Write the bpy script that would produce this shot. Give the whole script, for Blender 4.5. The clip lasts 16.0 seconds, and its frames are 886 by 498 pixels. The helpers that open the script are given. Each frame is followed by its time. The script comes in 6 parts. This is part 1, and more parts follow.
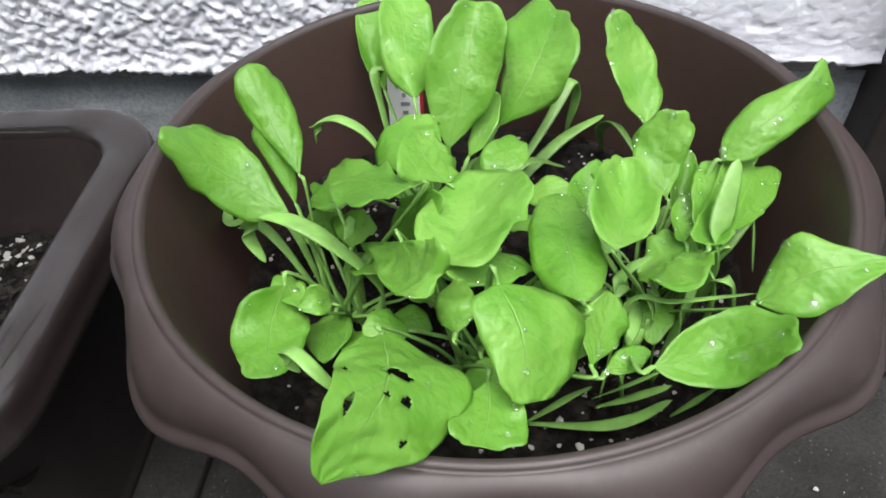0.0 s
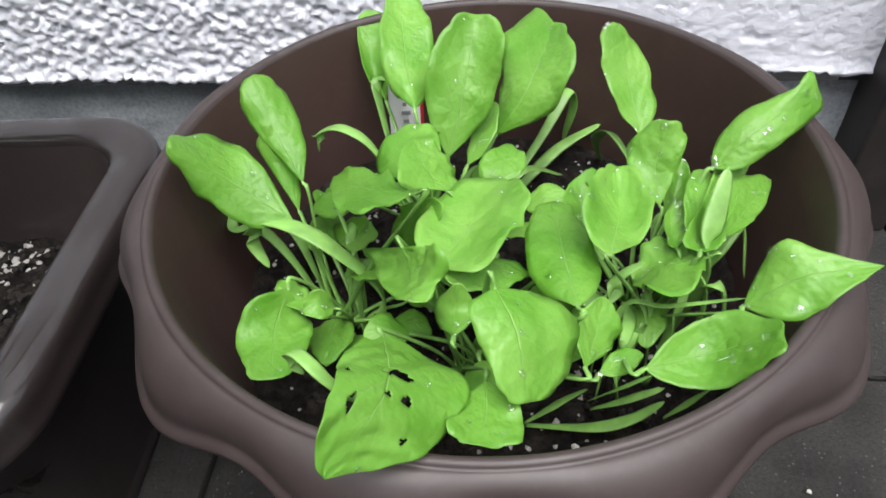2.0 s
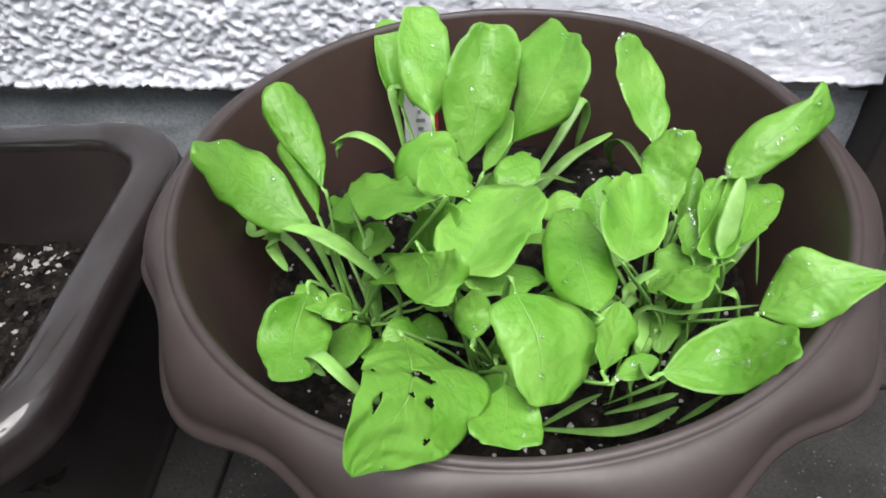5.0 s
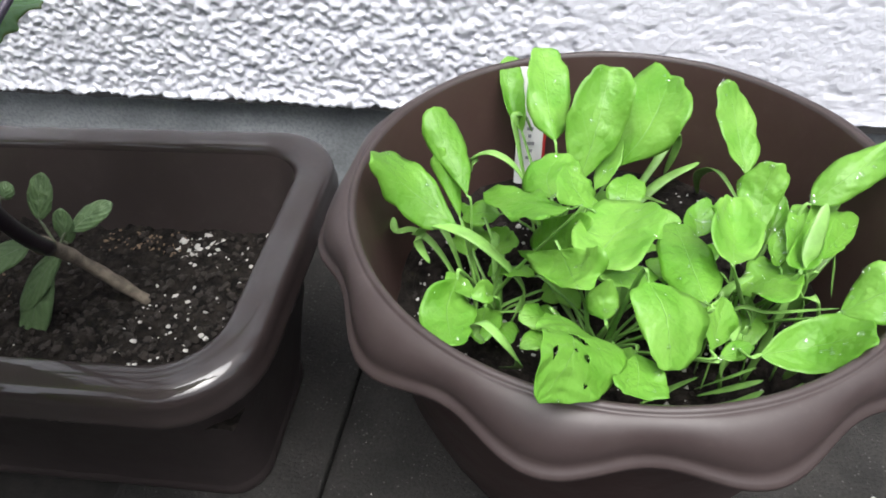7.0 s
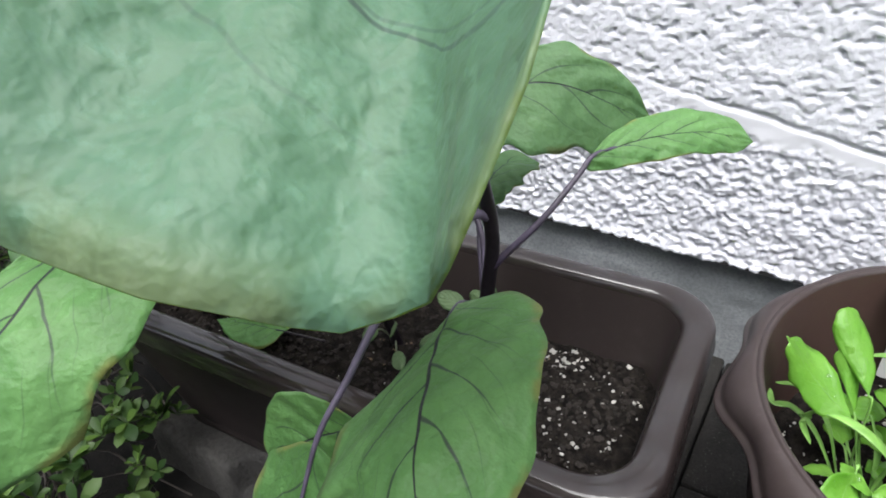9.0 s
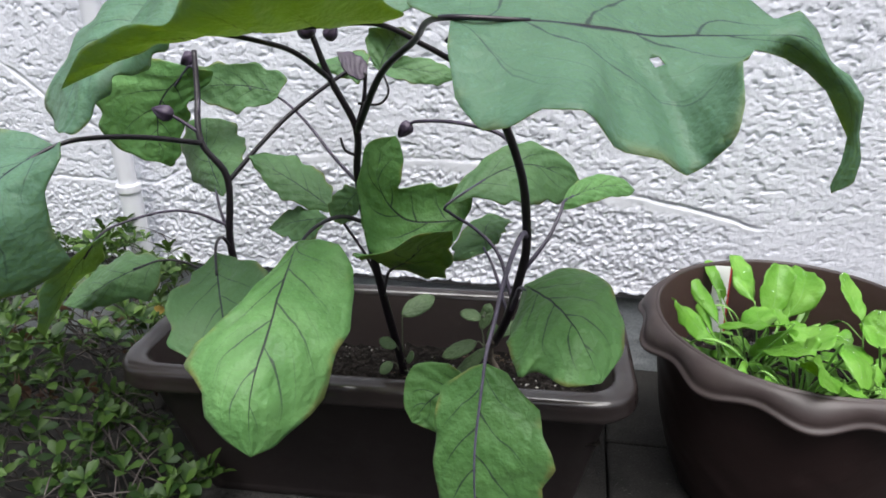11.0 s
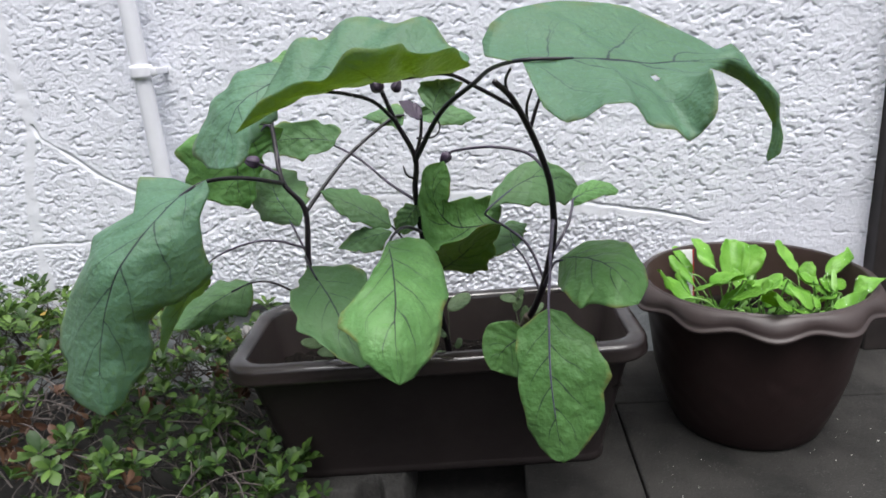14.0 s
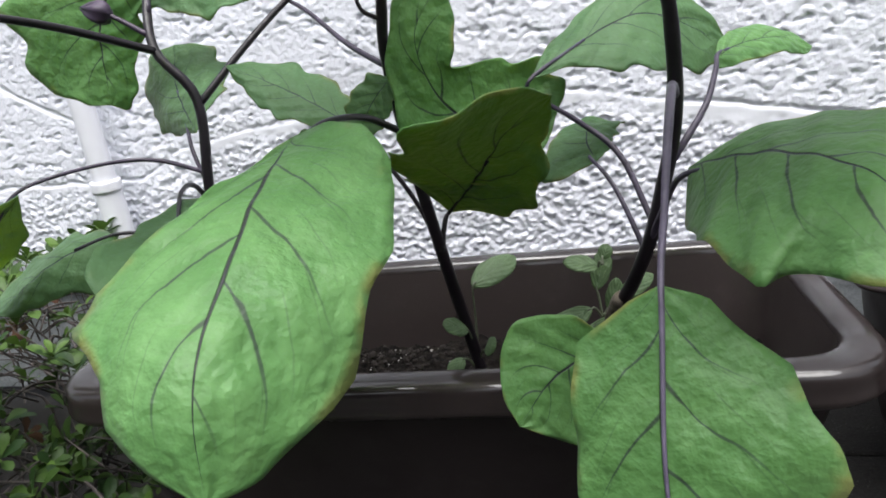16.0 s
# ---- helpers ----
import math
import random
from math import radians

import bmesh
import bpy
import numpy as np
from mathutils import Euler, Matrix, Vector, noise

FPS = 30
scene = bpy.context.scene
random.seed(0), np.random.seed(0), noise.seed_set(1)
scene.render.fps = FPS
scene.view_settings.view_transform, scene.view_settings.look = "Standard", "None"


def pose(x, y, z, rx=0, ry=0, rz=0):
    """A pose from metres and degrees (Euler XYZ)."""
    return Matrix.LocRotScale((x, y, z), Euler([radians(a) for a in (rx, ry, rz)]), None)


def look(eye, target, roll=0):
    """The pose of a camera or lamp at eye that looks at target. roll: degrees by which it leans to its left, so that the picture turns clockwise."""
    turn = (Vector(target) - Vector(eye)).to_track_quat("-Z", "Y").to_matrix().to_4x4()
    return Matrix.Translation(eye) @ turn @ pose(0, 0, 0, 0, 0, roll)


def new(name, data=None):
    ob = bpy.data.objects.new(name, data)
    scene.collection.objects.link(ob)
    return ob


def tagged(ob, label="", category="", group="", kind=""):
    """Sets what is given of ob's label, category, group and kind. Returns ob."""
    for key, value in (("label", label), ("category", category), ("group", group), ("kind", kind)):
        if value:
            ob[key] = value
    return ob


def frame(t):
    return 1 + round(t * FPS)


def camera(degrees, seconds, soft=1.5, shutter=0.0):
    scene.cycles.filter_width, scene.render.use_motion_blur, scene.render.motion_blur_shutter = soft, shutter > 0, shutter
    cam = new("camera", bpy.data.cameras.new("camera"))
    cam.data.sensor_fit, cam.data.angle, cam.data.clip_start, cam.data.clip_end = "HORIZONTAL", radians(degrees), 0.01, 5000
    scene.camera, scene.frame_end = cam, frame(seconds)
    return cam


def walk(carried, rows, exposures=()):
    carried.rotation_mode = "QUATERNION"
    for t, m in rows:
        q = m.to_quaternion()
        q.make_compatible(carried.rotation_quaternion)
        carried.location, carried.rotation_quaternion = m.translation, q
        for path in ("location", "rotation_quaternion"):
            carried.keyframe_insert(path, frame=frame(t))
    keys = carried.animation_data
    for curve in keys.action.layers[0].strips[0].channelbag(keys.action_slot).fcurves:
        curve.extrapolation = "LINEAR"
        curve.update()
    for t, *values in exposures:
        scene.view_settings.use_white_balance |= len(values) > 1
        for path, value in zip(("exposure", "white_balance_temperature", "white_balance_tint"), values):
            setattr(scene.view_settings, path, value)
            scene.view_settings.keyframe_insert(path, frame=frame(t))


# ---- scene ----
cam = camera(67.2, 16.0, soft=1.8)
walk(cam, [
    (0.0, pose(0.5572, -0.5403, 0.4914, 43.40, 3.80, 5.27)),
    (0.5, pose(0.5571, -0.5409, 0.4927, 43.48, 3.86, 5.21)),
    (1.0, pose(0.5579, -0.5422, 0.4947, 43.61, 3.85, 5.19)),
    (1.5, pose(0.5580, -0.5442, 0.4969, 43.72, 3.81, 5.30)),
    (2.0, pose(0.5589, -0.5472, 0.4983, 43.96, 3.78, 5.35)),
    (2.5, pose(0.5603, -0.5493, 0.5010, 44.06, 3.76, 5.42)),
    (3.0, pose(0.5608, -0.5482, 0.5001, 44.24, 3.74, 5.45)),
    (3.5, pose(0.5570, -0.5480, 0.4997, 44.35, 3.81, 5.41)),
    (5.8, pose(0.5473, -0.5623, 0.5100, 45.08, 3.65, 6.68)),
    (6.0, pose(0.5426, -0.5664, 0.5141, 45.32, 3.73, 6.99)),
    (6.5, pose(0.5300, -0.5889, 0.5287, 45.82, 3.37, 8.04)),
    (7.0, pose(0.5026, -0.6271, 0.5512, 46.68, 3.26, 10.33)),
    (7.5, pose(0.4579, -0.6666, 0.5802, 47.71, 4.33, 13.99)),
    (8.0, pose(0.4193, -0.6975, 0.6103, 50.79, 4.77, 17.63)),
    (8.5, pose(0.3797, -0.7186, 0.6281, 54.05, 4.11, 22.13)),
    (9.0, pose(0.3728, -0.7221, 0.6538, 55.36, 3.67, 32.00)),
    (9.2, pose(0.3698, -0.7348, 0.6606, 54.47, 4.05, 32.92)),
    (11.3, pose(0.2007, -1.1538, 0.7113, 68.75, -0.46, 9.16)),
    (11.5, pose(0.1758, -1.1882, 0.7117, 69.93, -1.54, 8.73)),
    (12.0, pose(0.1359, -1.2589, 0.7038, 71.11, -1.08, 6.83)),
    (12.5, pose(0.1155, -1.2962, 0.6810, 71.50, 1.85, 6.43)),
    (13.0, pose(0.1042, -1.3098, 0.6682, 72.35, 3.52, 5.05)),
    (13.5, pose(0.1096, -1.3383, 0.6959, 72.38, 3.43, 3.89)),
    (14.0, pose(0.1055, -1.3649, 0.7021, 72.26, 4.48, 3.51)),
    (14.5, pose(0.0916, -1.3162, 0.6366, 72.56, 5.47, 5.60)),
    (15.0, pose(0.0803, -1.1735, 0.5840, 70.92, 6.42, 6.57)),
    (15.5, pose(0.1009, -1.0137, 0.5417, 70.07, 8.31, 7.43)),
    (16.0, pose(0.1449, -0.8724, 0.4922, 70.84, 7.75, 12.43)),
], exposures=[(0.0, 0.44), (3.7, 0.45), (7.0, 0.68), (8.0, 0.98), (8.6, 0.86), (9.2, 0.52), (11.3, 0.35), (12.5, 0.29), (14.0, 0.35), (15.0, 0.50), (16.0, 0.56)])

# ---- light ----
world = bpy.data.worlds.new("overcast_sky")
scene.world = world
world.use_nodes = True
wn = world.node_tree
sky = wn.nodes.new("ShaderNodeTexSky")
sky.sky_type = "NISHITA"
sky.sun_disc = False
sky.sun_elevation = radians(73)
sky.sun_rotation = radians(150)
sky.air_density = 1.2
sky.dust_density = 6.0
sky.ozone_density = 1.0
hsv = wn.nodes.new("ShaderNodeHueSaturation")
hsv.inputs["Saturation"].default_value = 0.45
wn.links.new(sky.outputs[0], hsv.inputs["Color"])
bg = wn.nodes["Background"]
bg.inputs["Strength"].default_value = 0.15
wn.links.new(hsv.outputs[0], bg.inputs["Color"])

sun_data = bpy.data.lights.new("sun", "SUN")
sun_data.energy = 3.0
sun_data.angle = radians(50)
sun_data.color = (0.97, 0.98, 1.0)
sun = new("sun", sun_data)
sun.matrix_world = look((0.75, -1.6, 5.2), (0.1, -0.2, 0.2))


# ---- helpers of the place ----
def vec(p):
    return Vector(p)


HOME = {}


def thing(name, at, label, category, group="", kind=""):
    """An empty at the thing's foot, which carries its parts."""
    ob = new(name)
    ob.empty_display_size = 0.02
    ob.location = at
    HOME[ob.name] = Vector(at)
    return tagged(ob, label, category, group, kind)


def finish(me, smooth):
    if smooth:
        me.polygons.foreach_set("use_smooth", [True] * len(me.polygons))


def part(name, bm, material, parent, label="", smooth=True, kind=""):
    """Links a bmesh, given in world places, as one mesh under a thing or a part."""
    home = HOME[parent.name]
    bmesh.ops.translate(bm, verts=bm.verts, vec=-home)
    me = bpy.data.meshes.new(name)
    bm.to_mesh(me)
    bm.free()
    finish(me, smooth)
    me.materials.append(material)
    ob = new(name, me)
    ob.parent = parent
    HOME[ob.name] = home
    return tagged(ob, label, kind=kind)


def single(name, bm, material, label, category, group="", kind="", smooth=True):
    """A thing or a piece of the setting that is one mesh."""
    me = bpy.data.meshes.new(name)
    bm.to_mesh(me)
    bm.free()
    finish(me, smooth)
    me.materials.append(material)
    ob = new(name, me)
    HOME[ob.name] = Vector((0, 0, 0))
    return tagged(ob, label, category, group, kind)


def box_into(bm, lo, hi, bevel=0.0, segments=2):
    made = bmesh.ops.create_cube(bm, size=1.0)["verts"]
    lo, hi = vec(lo), vec(hi)
    for v in made:
        v.co = Vector((lo[i] + (v.co[i] + 0.5) * (hi[i] - lo[i]) for i in range(3)))
    if bevel:
        edges = list({e for v in made for e in v.link_edges})
        bmesh.ops.bevel(bm, geom=edges, offset=bevel, segments=segments, profile=0.5, affect="EDGES")


def smooth_path(points, steps=6):
    """Catmull-Rom through the points."""
    p = [vec(q) for q in points]
    p = [p[0] * 2 - p[1]] + p + [p[-1] * 2 - p[-2]]
    out = []
    for i in range(1, len(p) - 2):
        a, b, c, d = p[i - 1:i + 3]
        for k in range(steps):
            t = k / steps
            out.append(0.5 * (2 * b + (c - a) * t + (2 * a - 5 * b + 4 * c - d) * t * t + (3 * b - a - 3 * c + d) * t ** 3))
    out.append(p[-2])
    return out


def tube_into(bm, points, r0, r1=None, sides=8, steps=6, flat=1.0, lump=0.0, shape=None, caps=True):
    """A round stem along the points, from radius r0 to r1."""
    r1 = r0 if r1 is None else r1
    path = smooth_path(points, steps)
    rings = []
    axis = Vector((0.31, 0.22, 0.93))
    for i, q in enumerate(path):
        tan = (path[min(i + 1, len(path) - 1)] - path[max(i - 1, 0)]).normalized()
        x = axis.cross(tan)
        if x.length < 1e-4:
            x = Vector((1, 0, 0)).cross(tan)
        x.normalize()
        y = tan.cross(x)
        r = r0 + (r1 - r0) * i / (len(path) - 1)
        r *= 1 + lump * noise.noise(q * 60)
        if shape:
            r *= shape(i / (len(path) - 1))
        rings.append([bm.verts.new(q + x * (r * math.cos(2 * math.pi * k / sides)) + y * (r * flat * math.sin(2 * math.pi * k / sides))) for k in range(sides)])
    for a, b in zip(rings, rings[1:]):
        for k in range(sides):
            bm.faces.new((a[k], a[(k + 1) % sides], b[(k + 1) % sides], b[k]))
    if caps:
        bm.faces.new(rings[0][::-1])
        bm.faces.new(rings[-1])
    bmesh.ops.recalc_face_normals(bm, faces=bm.faces)


def lattice(nu, nv, f):
    """A sheet of points f(u, v), with u and v from 0 to 1, as arrays of places and faces."""
    u, v = np.meshgrid(np.linspace(0, 1, nu + 1), np.linspace(0, 1, nv + 1), indexing="ij")
    co = f(u.ravel(), v.ravel())
    i = np.arange((nu + 1) * (nv + 1)).reshape(nu + 1, nv + 1)
    faces = np.stack([i[:-1, :-1], i[1:, :-1], i[1:, 1:], i[:-1, 1:]], -1).reshape(-1, 4)
    return co, faces


def mesh_of(name, co, faces):
    me = bpy.data.meshes.new(name)
    me.vertices.add(len(co))
    me.vertices.foreach_set("co", np.asarray(co, np.float32).ravel())
    me.loops.add(faces.size)
    me.loops.foreach_set("vertex_index", faces.ravel().astype(np.int32))
    me.polygons.add(len(faces))
    me.polygons.foreach_set("loop_start", (np.arange(len(faces)) * faces.shape[1]).astype(np.int32))
    me.polygons.foreach_set("use_smooth", np.ones(len(faces), bool))
    me.update(calc_edges=True)
    me.validate()
    return me


# smooth random field on arrays
_table = np.random.RandomState(7).rand(256, 256)


def field(x, y, shift=0):
    xi, yi = np.floor(x).astype(int), np.floor(y).astype(int)
    fx, fy = x - xi, y - yi
    fx, fy = fx * fx * fx * (fx * (fx * 6 - 15) + 10), fy * fy * fy * (fy * (fy * 6 - 15) + 10)
    g = lambda a, b: _table[(xi + a + 37 * shift) % 256, (yi + b + 91 * shift) % 256]
    return (g(0, 0) * (1 - fx) + g(1, 0) * fx) * (1 - fy) + (g(0, 1) * (1 - fx) + g(1, 1) * fx) * fy


# ---- materials ----
class Nodes:
    """Short hand for building one node material."""

    def __init__(self, name):
        self.mat = bpy.data.materials.new(name)
        self.mat.use_nodes = True
        self.t = self.mat.node_tree
        self.p = self.t.nodes["Principled BSDF"]
        self.out = self.t.nodes["Material Output"]

    def n(self, kind, operation="", use_clamp=False, data_type="", blend_type="", feature="", interpolation_type=""):
        node = self.t.nodes.new(kind)
        if operation:
            node.operation = operation
            node.use_clamp = use_clamp
        if data_type:
            node.data_type = data_type
        if blend_type:
            node.blend_type = blend_type
        if feature:
            node.feature = feature
        if interpolation_type:
            node.interpolation_type = interpolation_type
        return node

    def put(self, value, socket):
        if isinstance(value, bpy.types.NodeSocket):
            self.t.links.new(value, socket)
        elif value is not None:
            if socket.type == "RGBA" and len(value) == 3:
                value = (*value, 1)
            socket.default_value = value

    def m(self, op, a, b=None, c=None, clamp=False):
        node = self.n("ShaderNodeMath", operation=op, use_clamp=clamp)
        for i, v in enumerate((a, b, c)):
            self.put(v, node.inputs[i])
        return node.outputs[0]

    def mix(self, fac, a, b, blend="MIX"):
        node = self.n("ShaderNodeMix", data_type="RGBA", blend_type=blend)
        self.put(fac, node.inputs["Factor"])
        self.put(a, node.inputs[6])
        self.put(b, node.inputs[7])
        return node.outputs[2]

    def place(self):
        return self.n("ShaderNodeTexCoord").outputs["Object"]

    def noise(self, scale, detail=3, rough=0.55, at=None, distort=0.0):
        node = self.n("ShaderNodeTexNoise")
        self.put(at or self.place(), node.inputs["Vector"])
        node.inputs["Scale"].default_value = scale
        node.inputs["Detail"].default_value = detail
        node.inputs["Roughness"].default_value = rough
        node.inputs["Distortion"].default_value = distort
        return node.outputs["Fac"]

    def cells(self, scale, at=None, feature="F1", out="Distance"):
        node = self.n("ShaderNodeTexVoronoi", feature=feature)
        self.put(at or self.place(), node.inputs["Vector"])
        node.inputs["Scale"].default_value = scale
        return node.outputs[out]

    def ramp(self, fac, lo, hi, a=0.0, b=1.0):
        node = self.n("ShaderNodeMapRange", interpolation_type="SMOOTHSTEP")
        self.put(fac, node.inputs[0])
        for i, v in enumerate((lo, hi, a, b)):
            self.put(v, node.inputs[i + 1])
        return node.outputs[0]

    def bump(self, height, strength, distance, normal=None):
        node = self.n("ShaderNodeBump")
        node.inputs["Strength"].default_value = strength
        node.inputs["Distance"].default_value = distance
        self.put(height, node.inputs["Height"])
        if normal is not None:
            self.put(normal, node.inputs["Normal"])
        return node.outputs[0]

    def set(self, color=None, rough=None, normal=None, **more):
        self.put(color, self.p.inputs["Base Color"])
        self.put(rough, self.p.inputs["Roughness"])
        if normal is not None:
            self.put(normal, self.p.inputs["Normal"])
        for k, v in more.items():
            self.put(v, self.p.inputs[k.replace("_", " ")])
        return self.mat


def stucco_paint():
    k = Nodes("white_stucco_paint")
    dirt = k.ramp(k.noise(9, 4), 0.45, 0.75)
    c = k.mix(dirt, (0.800, 0.812, 0.880), (0.720, 0.730, 0.795))
    fine = k.noise(480, 4, 0.65)
    crumb = k.m("ADD", k.noise(230, 4, 0.6), k.m("MULTIPLY", k.cells(190), -0.55))
    return k.set(c, 0.8, k.bump(fine, 0.45, 0.0016, k.bump(crumb, 0.22, 0.0030)))


def sealant_paint():
    k = Nodes("smooth_sealant_paint")
    c = k.mix(k.noise(25, 3), (0.81, 0.82, 0.88), (0.76, 0.77, 0.82))
    return k.set(c, 0.6, k.bump(k.noise(90, 4), 0.25, 0.002))


def concrete(name, light, dark, scale=30.0, pits=0.4, specks=0.0):
    k = Nodes(name)
    big, fine = k.noise(7, 4), k.noise(scale * 8, 4, 0.65)
    c = k.mix(k.ramp(big, 0.35, 0.7), light, dark)
    c = k.mix(k.ramp(fine, 0.35, 0.75, 0.0, 0.55), c, [x * 0.55 for x in dark])
    if specks:
        c = k.mix(k.ramp(k.m("ADD", k.cells(210), k.m("MULTIPLY", k.noise(40, 3), 0.5)), 0.33, 0.42, specks, 0.0), c, (0.5, 0.49, 0.47))
    h = k.m("ADD", k.m("MULTIPLY", fine, 0.6), k.m("MULTIPLY", k.noise(scale, 4), 0.8))
    return k.set(c, 0.85, k.bump(h, pits, 0.004), Specular_IOR_Level=0.22)


def plastic(name, color, rough, worn=0.3, wet=0.3, film_rough=0.05, shine=0.5):
    k = Nodes(name)
    scuff = k.ramp(k.noise(22, 6, 0.7), 0.5, 0.78, 0.0, worn)
    dust = k.ramp(k.noise(160, 3, 0.6), 0.55, 0.8, 0.0, worn * 0.5)
    c = k.mix(scuff, color, [x * 1.5 + 0.012 for x in color])
    c = k.mix(dust, c, [x * 1.7 + 0.02 for x in color])
    r = k.m("ADD", rough, k.m("MULTIPLY", scuff, 0.25))
    skin = k.bump(k.noise(120, 3), 0.06, 0.001)
    film = k.ramp(k.noise(16, 5, 0.65), 0.42, 0.6, wet * 0.5, wet)
    c = k.mix(k.m("MULTIPLY", film, 0.35), c, [x * 0.55 for x in color])
    return k.set(c, r, skin, Coat_Weight=film, Coat_Roughness=film_rough, Coat_IOR=1.75, Specular_IOR_Level=shine)


def woven_plastic(name, color):
    """Matt plastic embossed with a shallow basket weave that follows the pot's side."""
    k = Nodes(name)
    at = k.n("ShaderNodeSeparateXYZ")
    k.put(k.place(), at.inputs[0])
    turn = k.m("MULTIPLY", k.m("ARCTAN2", at.outputs[1], at.outputs[0]), 14.0)
    row = k.m("MULTIPLY", at.outputs[2], 36.0)
    weave = k.m("MULTIPLY", k.m("SINE", k.m("MULTIPLY", turn, 1.0)), k.m("SINE", k.m("MULTIPLY", row, 3.1416)))
    soft = k.m("MULTIPLY", weave, k.ramp(k.noise(12, 4), 0.40, 0.68))
    c = k.mix(k.ramp(k.noise(26, 5, 0.7), 0.5, 0.8, 0.0, 0.35), color, [x * 1.5 + 0.01 for x in color])
    return k.set(c, 0.5, k.bump(k.m("ADD", soft, k.m("MULTIPLY", k.noise(140, 3), 0.25)), 0.30, 0.0030), Specular_IOR_Level=0.4)


def soil(name):
    k = Nodes(name)
    a = k.noise(90, 5, 0.7)
    c = k.mix(k.ramp(a, 0.35, 0.7), (0.0050, 0.0043, 0.0040), (0.024, 0.0198, 0.0168))
    h = k.m("ADD", k.noise(60, 5, 0.7), k.m("MULTIPLY", k.cells(110), 0.6))
    return k.set(c, 0.9, k.bump(h, 1.0, 0.006), Specular_IOR_Level=0.12)


def plain(name, color, rough=0.6, vary=0.25, scale=40, bump=0.1, metal=0.0):
    k = Nodes(name)
    c = k.mix(k.ramp(k.noise(scale, 4), 0.3, 0.7), color, [x * (1 - vary) for x in color])
    return k.set(c, rough, k.bump(k.noise(scale * 5, 3), bump, 0.001), Metallic=metal)


def leaf_paint(name, light, dark, vein, vein_width, pairs, slope, quilt, rough, under, glow, vein_mix=0.85, side_mix=0.6, ridge=0.8, pucker=0.5, fuzz=0.0, mesh=1.0, edge=(0.30, 0.26, 0.08), edge_mix=0.0):
    """A leaf blade: u runs from foot to tip, v across; midrib, forking side veins, a fine vein net and a puckered skin."""
    k = Nodes(name)
    uv = k.n("ShaderNodeUVMap").outputs[0]
    sep = k.n("ShaderNodeSeparateXYZ")
    k.put(uv, sep.inputs[0])
    u = sep.outputs[0]
    wob = k.m("MULTIPLY", k.m("SUBTRACT", k.noise(18, 2), 0.5), 0.06)
    signed = k.m("ADD", k.m("MULTIPLY", k.m("SUBTRACT", sep.outputs[1], 0.5), 2.0), wob)
    across = k.m("ABSOLUTE", signed)
    thin = k.m("SUBTRACT", 1.15, u)
    mid = k.ramp(k.m("DIVIDE", across, thin), vein_width * 0.35, vein_width, 1.0, 0.0)
    # side veins leave the midrib by turns and bend towards the tip
    bent = k.m("MULTIPLY", k.m("POWER", across, 1.15), slope * 1.15)
    run = k.m("SUBTRACT", u, bent)
    run = k.m("ADD", run, k.m("MULTIPLY", k.m("SUBTRACT", k.noise(26, 2), 0.5), 0.045))
    run = k.m("ADD", run, k.m("MULTIPLY", k.m("GREATER_THAN", signed, 0.0), 0.38 / pairs))
    saw = k.m("ABSOLUTE", k.m("SUBTRACT", k.m("FRACT", k.m("MULTIPLY", run, pairs)), 0.5))
    taper = k.m("MULTIPLY", k.m("SUBTRACT", 1.15, across), 1.3)
    fade = k.m("MULTIPLY", k.ramp(across, 0.35, 0.92, 1.0, 0.0), k.ramp(u, 0.80, 0.94, 1.0, 0.0))
    taper = k.m("MULTIPLY", taper, k.ramp(k.noise(45, 3), 0.35, 0.62, 0.45, 1.15))
    side = k.m("MULTIPLY", k.ramp(k.m("DIVIDE", saw, taper), vein_width * 0.30 * pairs / 5, vein_width * 1.15 * pairs / 5, 1.0, 0.0), fade)
    fork = k.m("SUBTRACT", k.m("MULTIPLY", run, pairs * 2.0), k.m("MULTIPLY", across, 1.1))
    fork = k.m("ABSOLUTE", k.m("SUBTRACT", k.m("FRACT", fork), 0.5))
    fork = k.m("MULTIPLY", k.ramp(fork, vein_width * 0.3, vein_width * 1.3, 0.5, 0.0), k.m("MULTIPLY", fade, k.ramp(across, 0.30, 0.55)))
    rand = k.n("ShaderNodeObjectInfo").outputs["Random"]
    patch = k.ramp(k.noise(24, 4), 0.3, 0.72)
    c = k.mix(patch, light, dark)
    c = k.mix(k.m("MULTIPLY", rand, 0.6), c, [x * y for x, y in zip(dark, (0.9, 0.85, 0.8))])
    c = k.mix(k.ramp(k.noise(320, 2), 0.55, 0.75, 0.0, 0.25), c, light)
    c = k.mix(k.ramp(k.noise(130, 5, 0.7), 0.52, 0.70, 0.0, 0.45 * mesh), c, [x * 1.35 + 0.010 for x in light])
    c = k.mix(k.ramp(k.noise(36, 4, 0.7), 0.66, 0.74, 0.0, 0.5 * mesh), c, [x * y for x, y in zip(dark, (1.3, 0.85, 0.7))])
    web = k.cells(150, feature="DISTANCE_TO_EDGE")
    c = k.mix(k.ramp(web, 0.0, 0.12, 0.18 * mesh, 0.0), c, light)
    net = k.cells(62, feature="DISTANCE_TO_EDGE")
    c = k.mix(k.ramp(net, 0.0, 0.07, 0.22 * mesh, 0.0), c, [x * 0.55 for x in dark])
    c = k.mix(k.ramp(saw, 0.10, 0.40, 0.30 * mesh, 0.0), c, [x * 0.8 for x in dark])
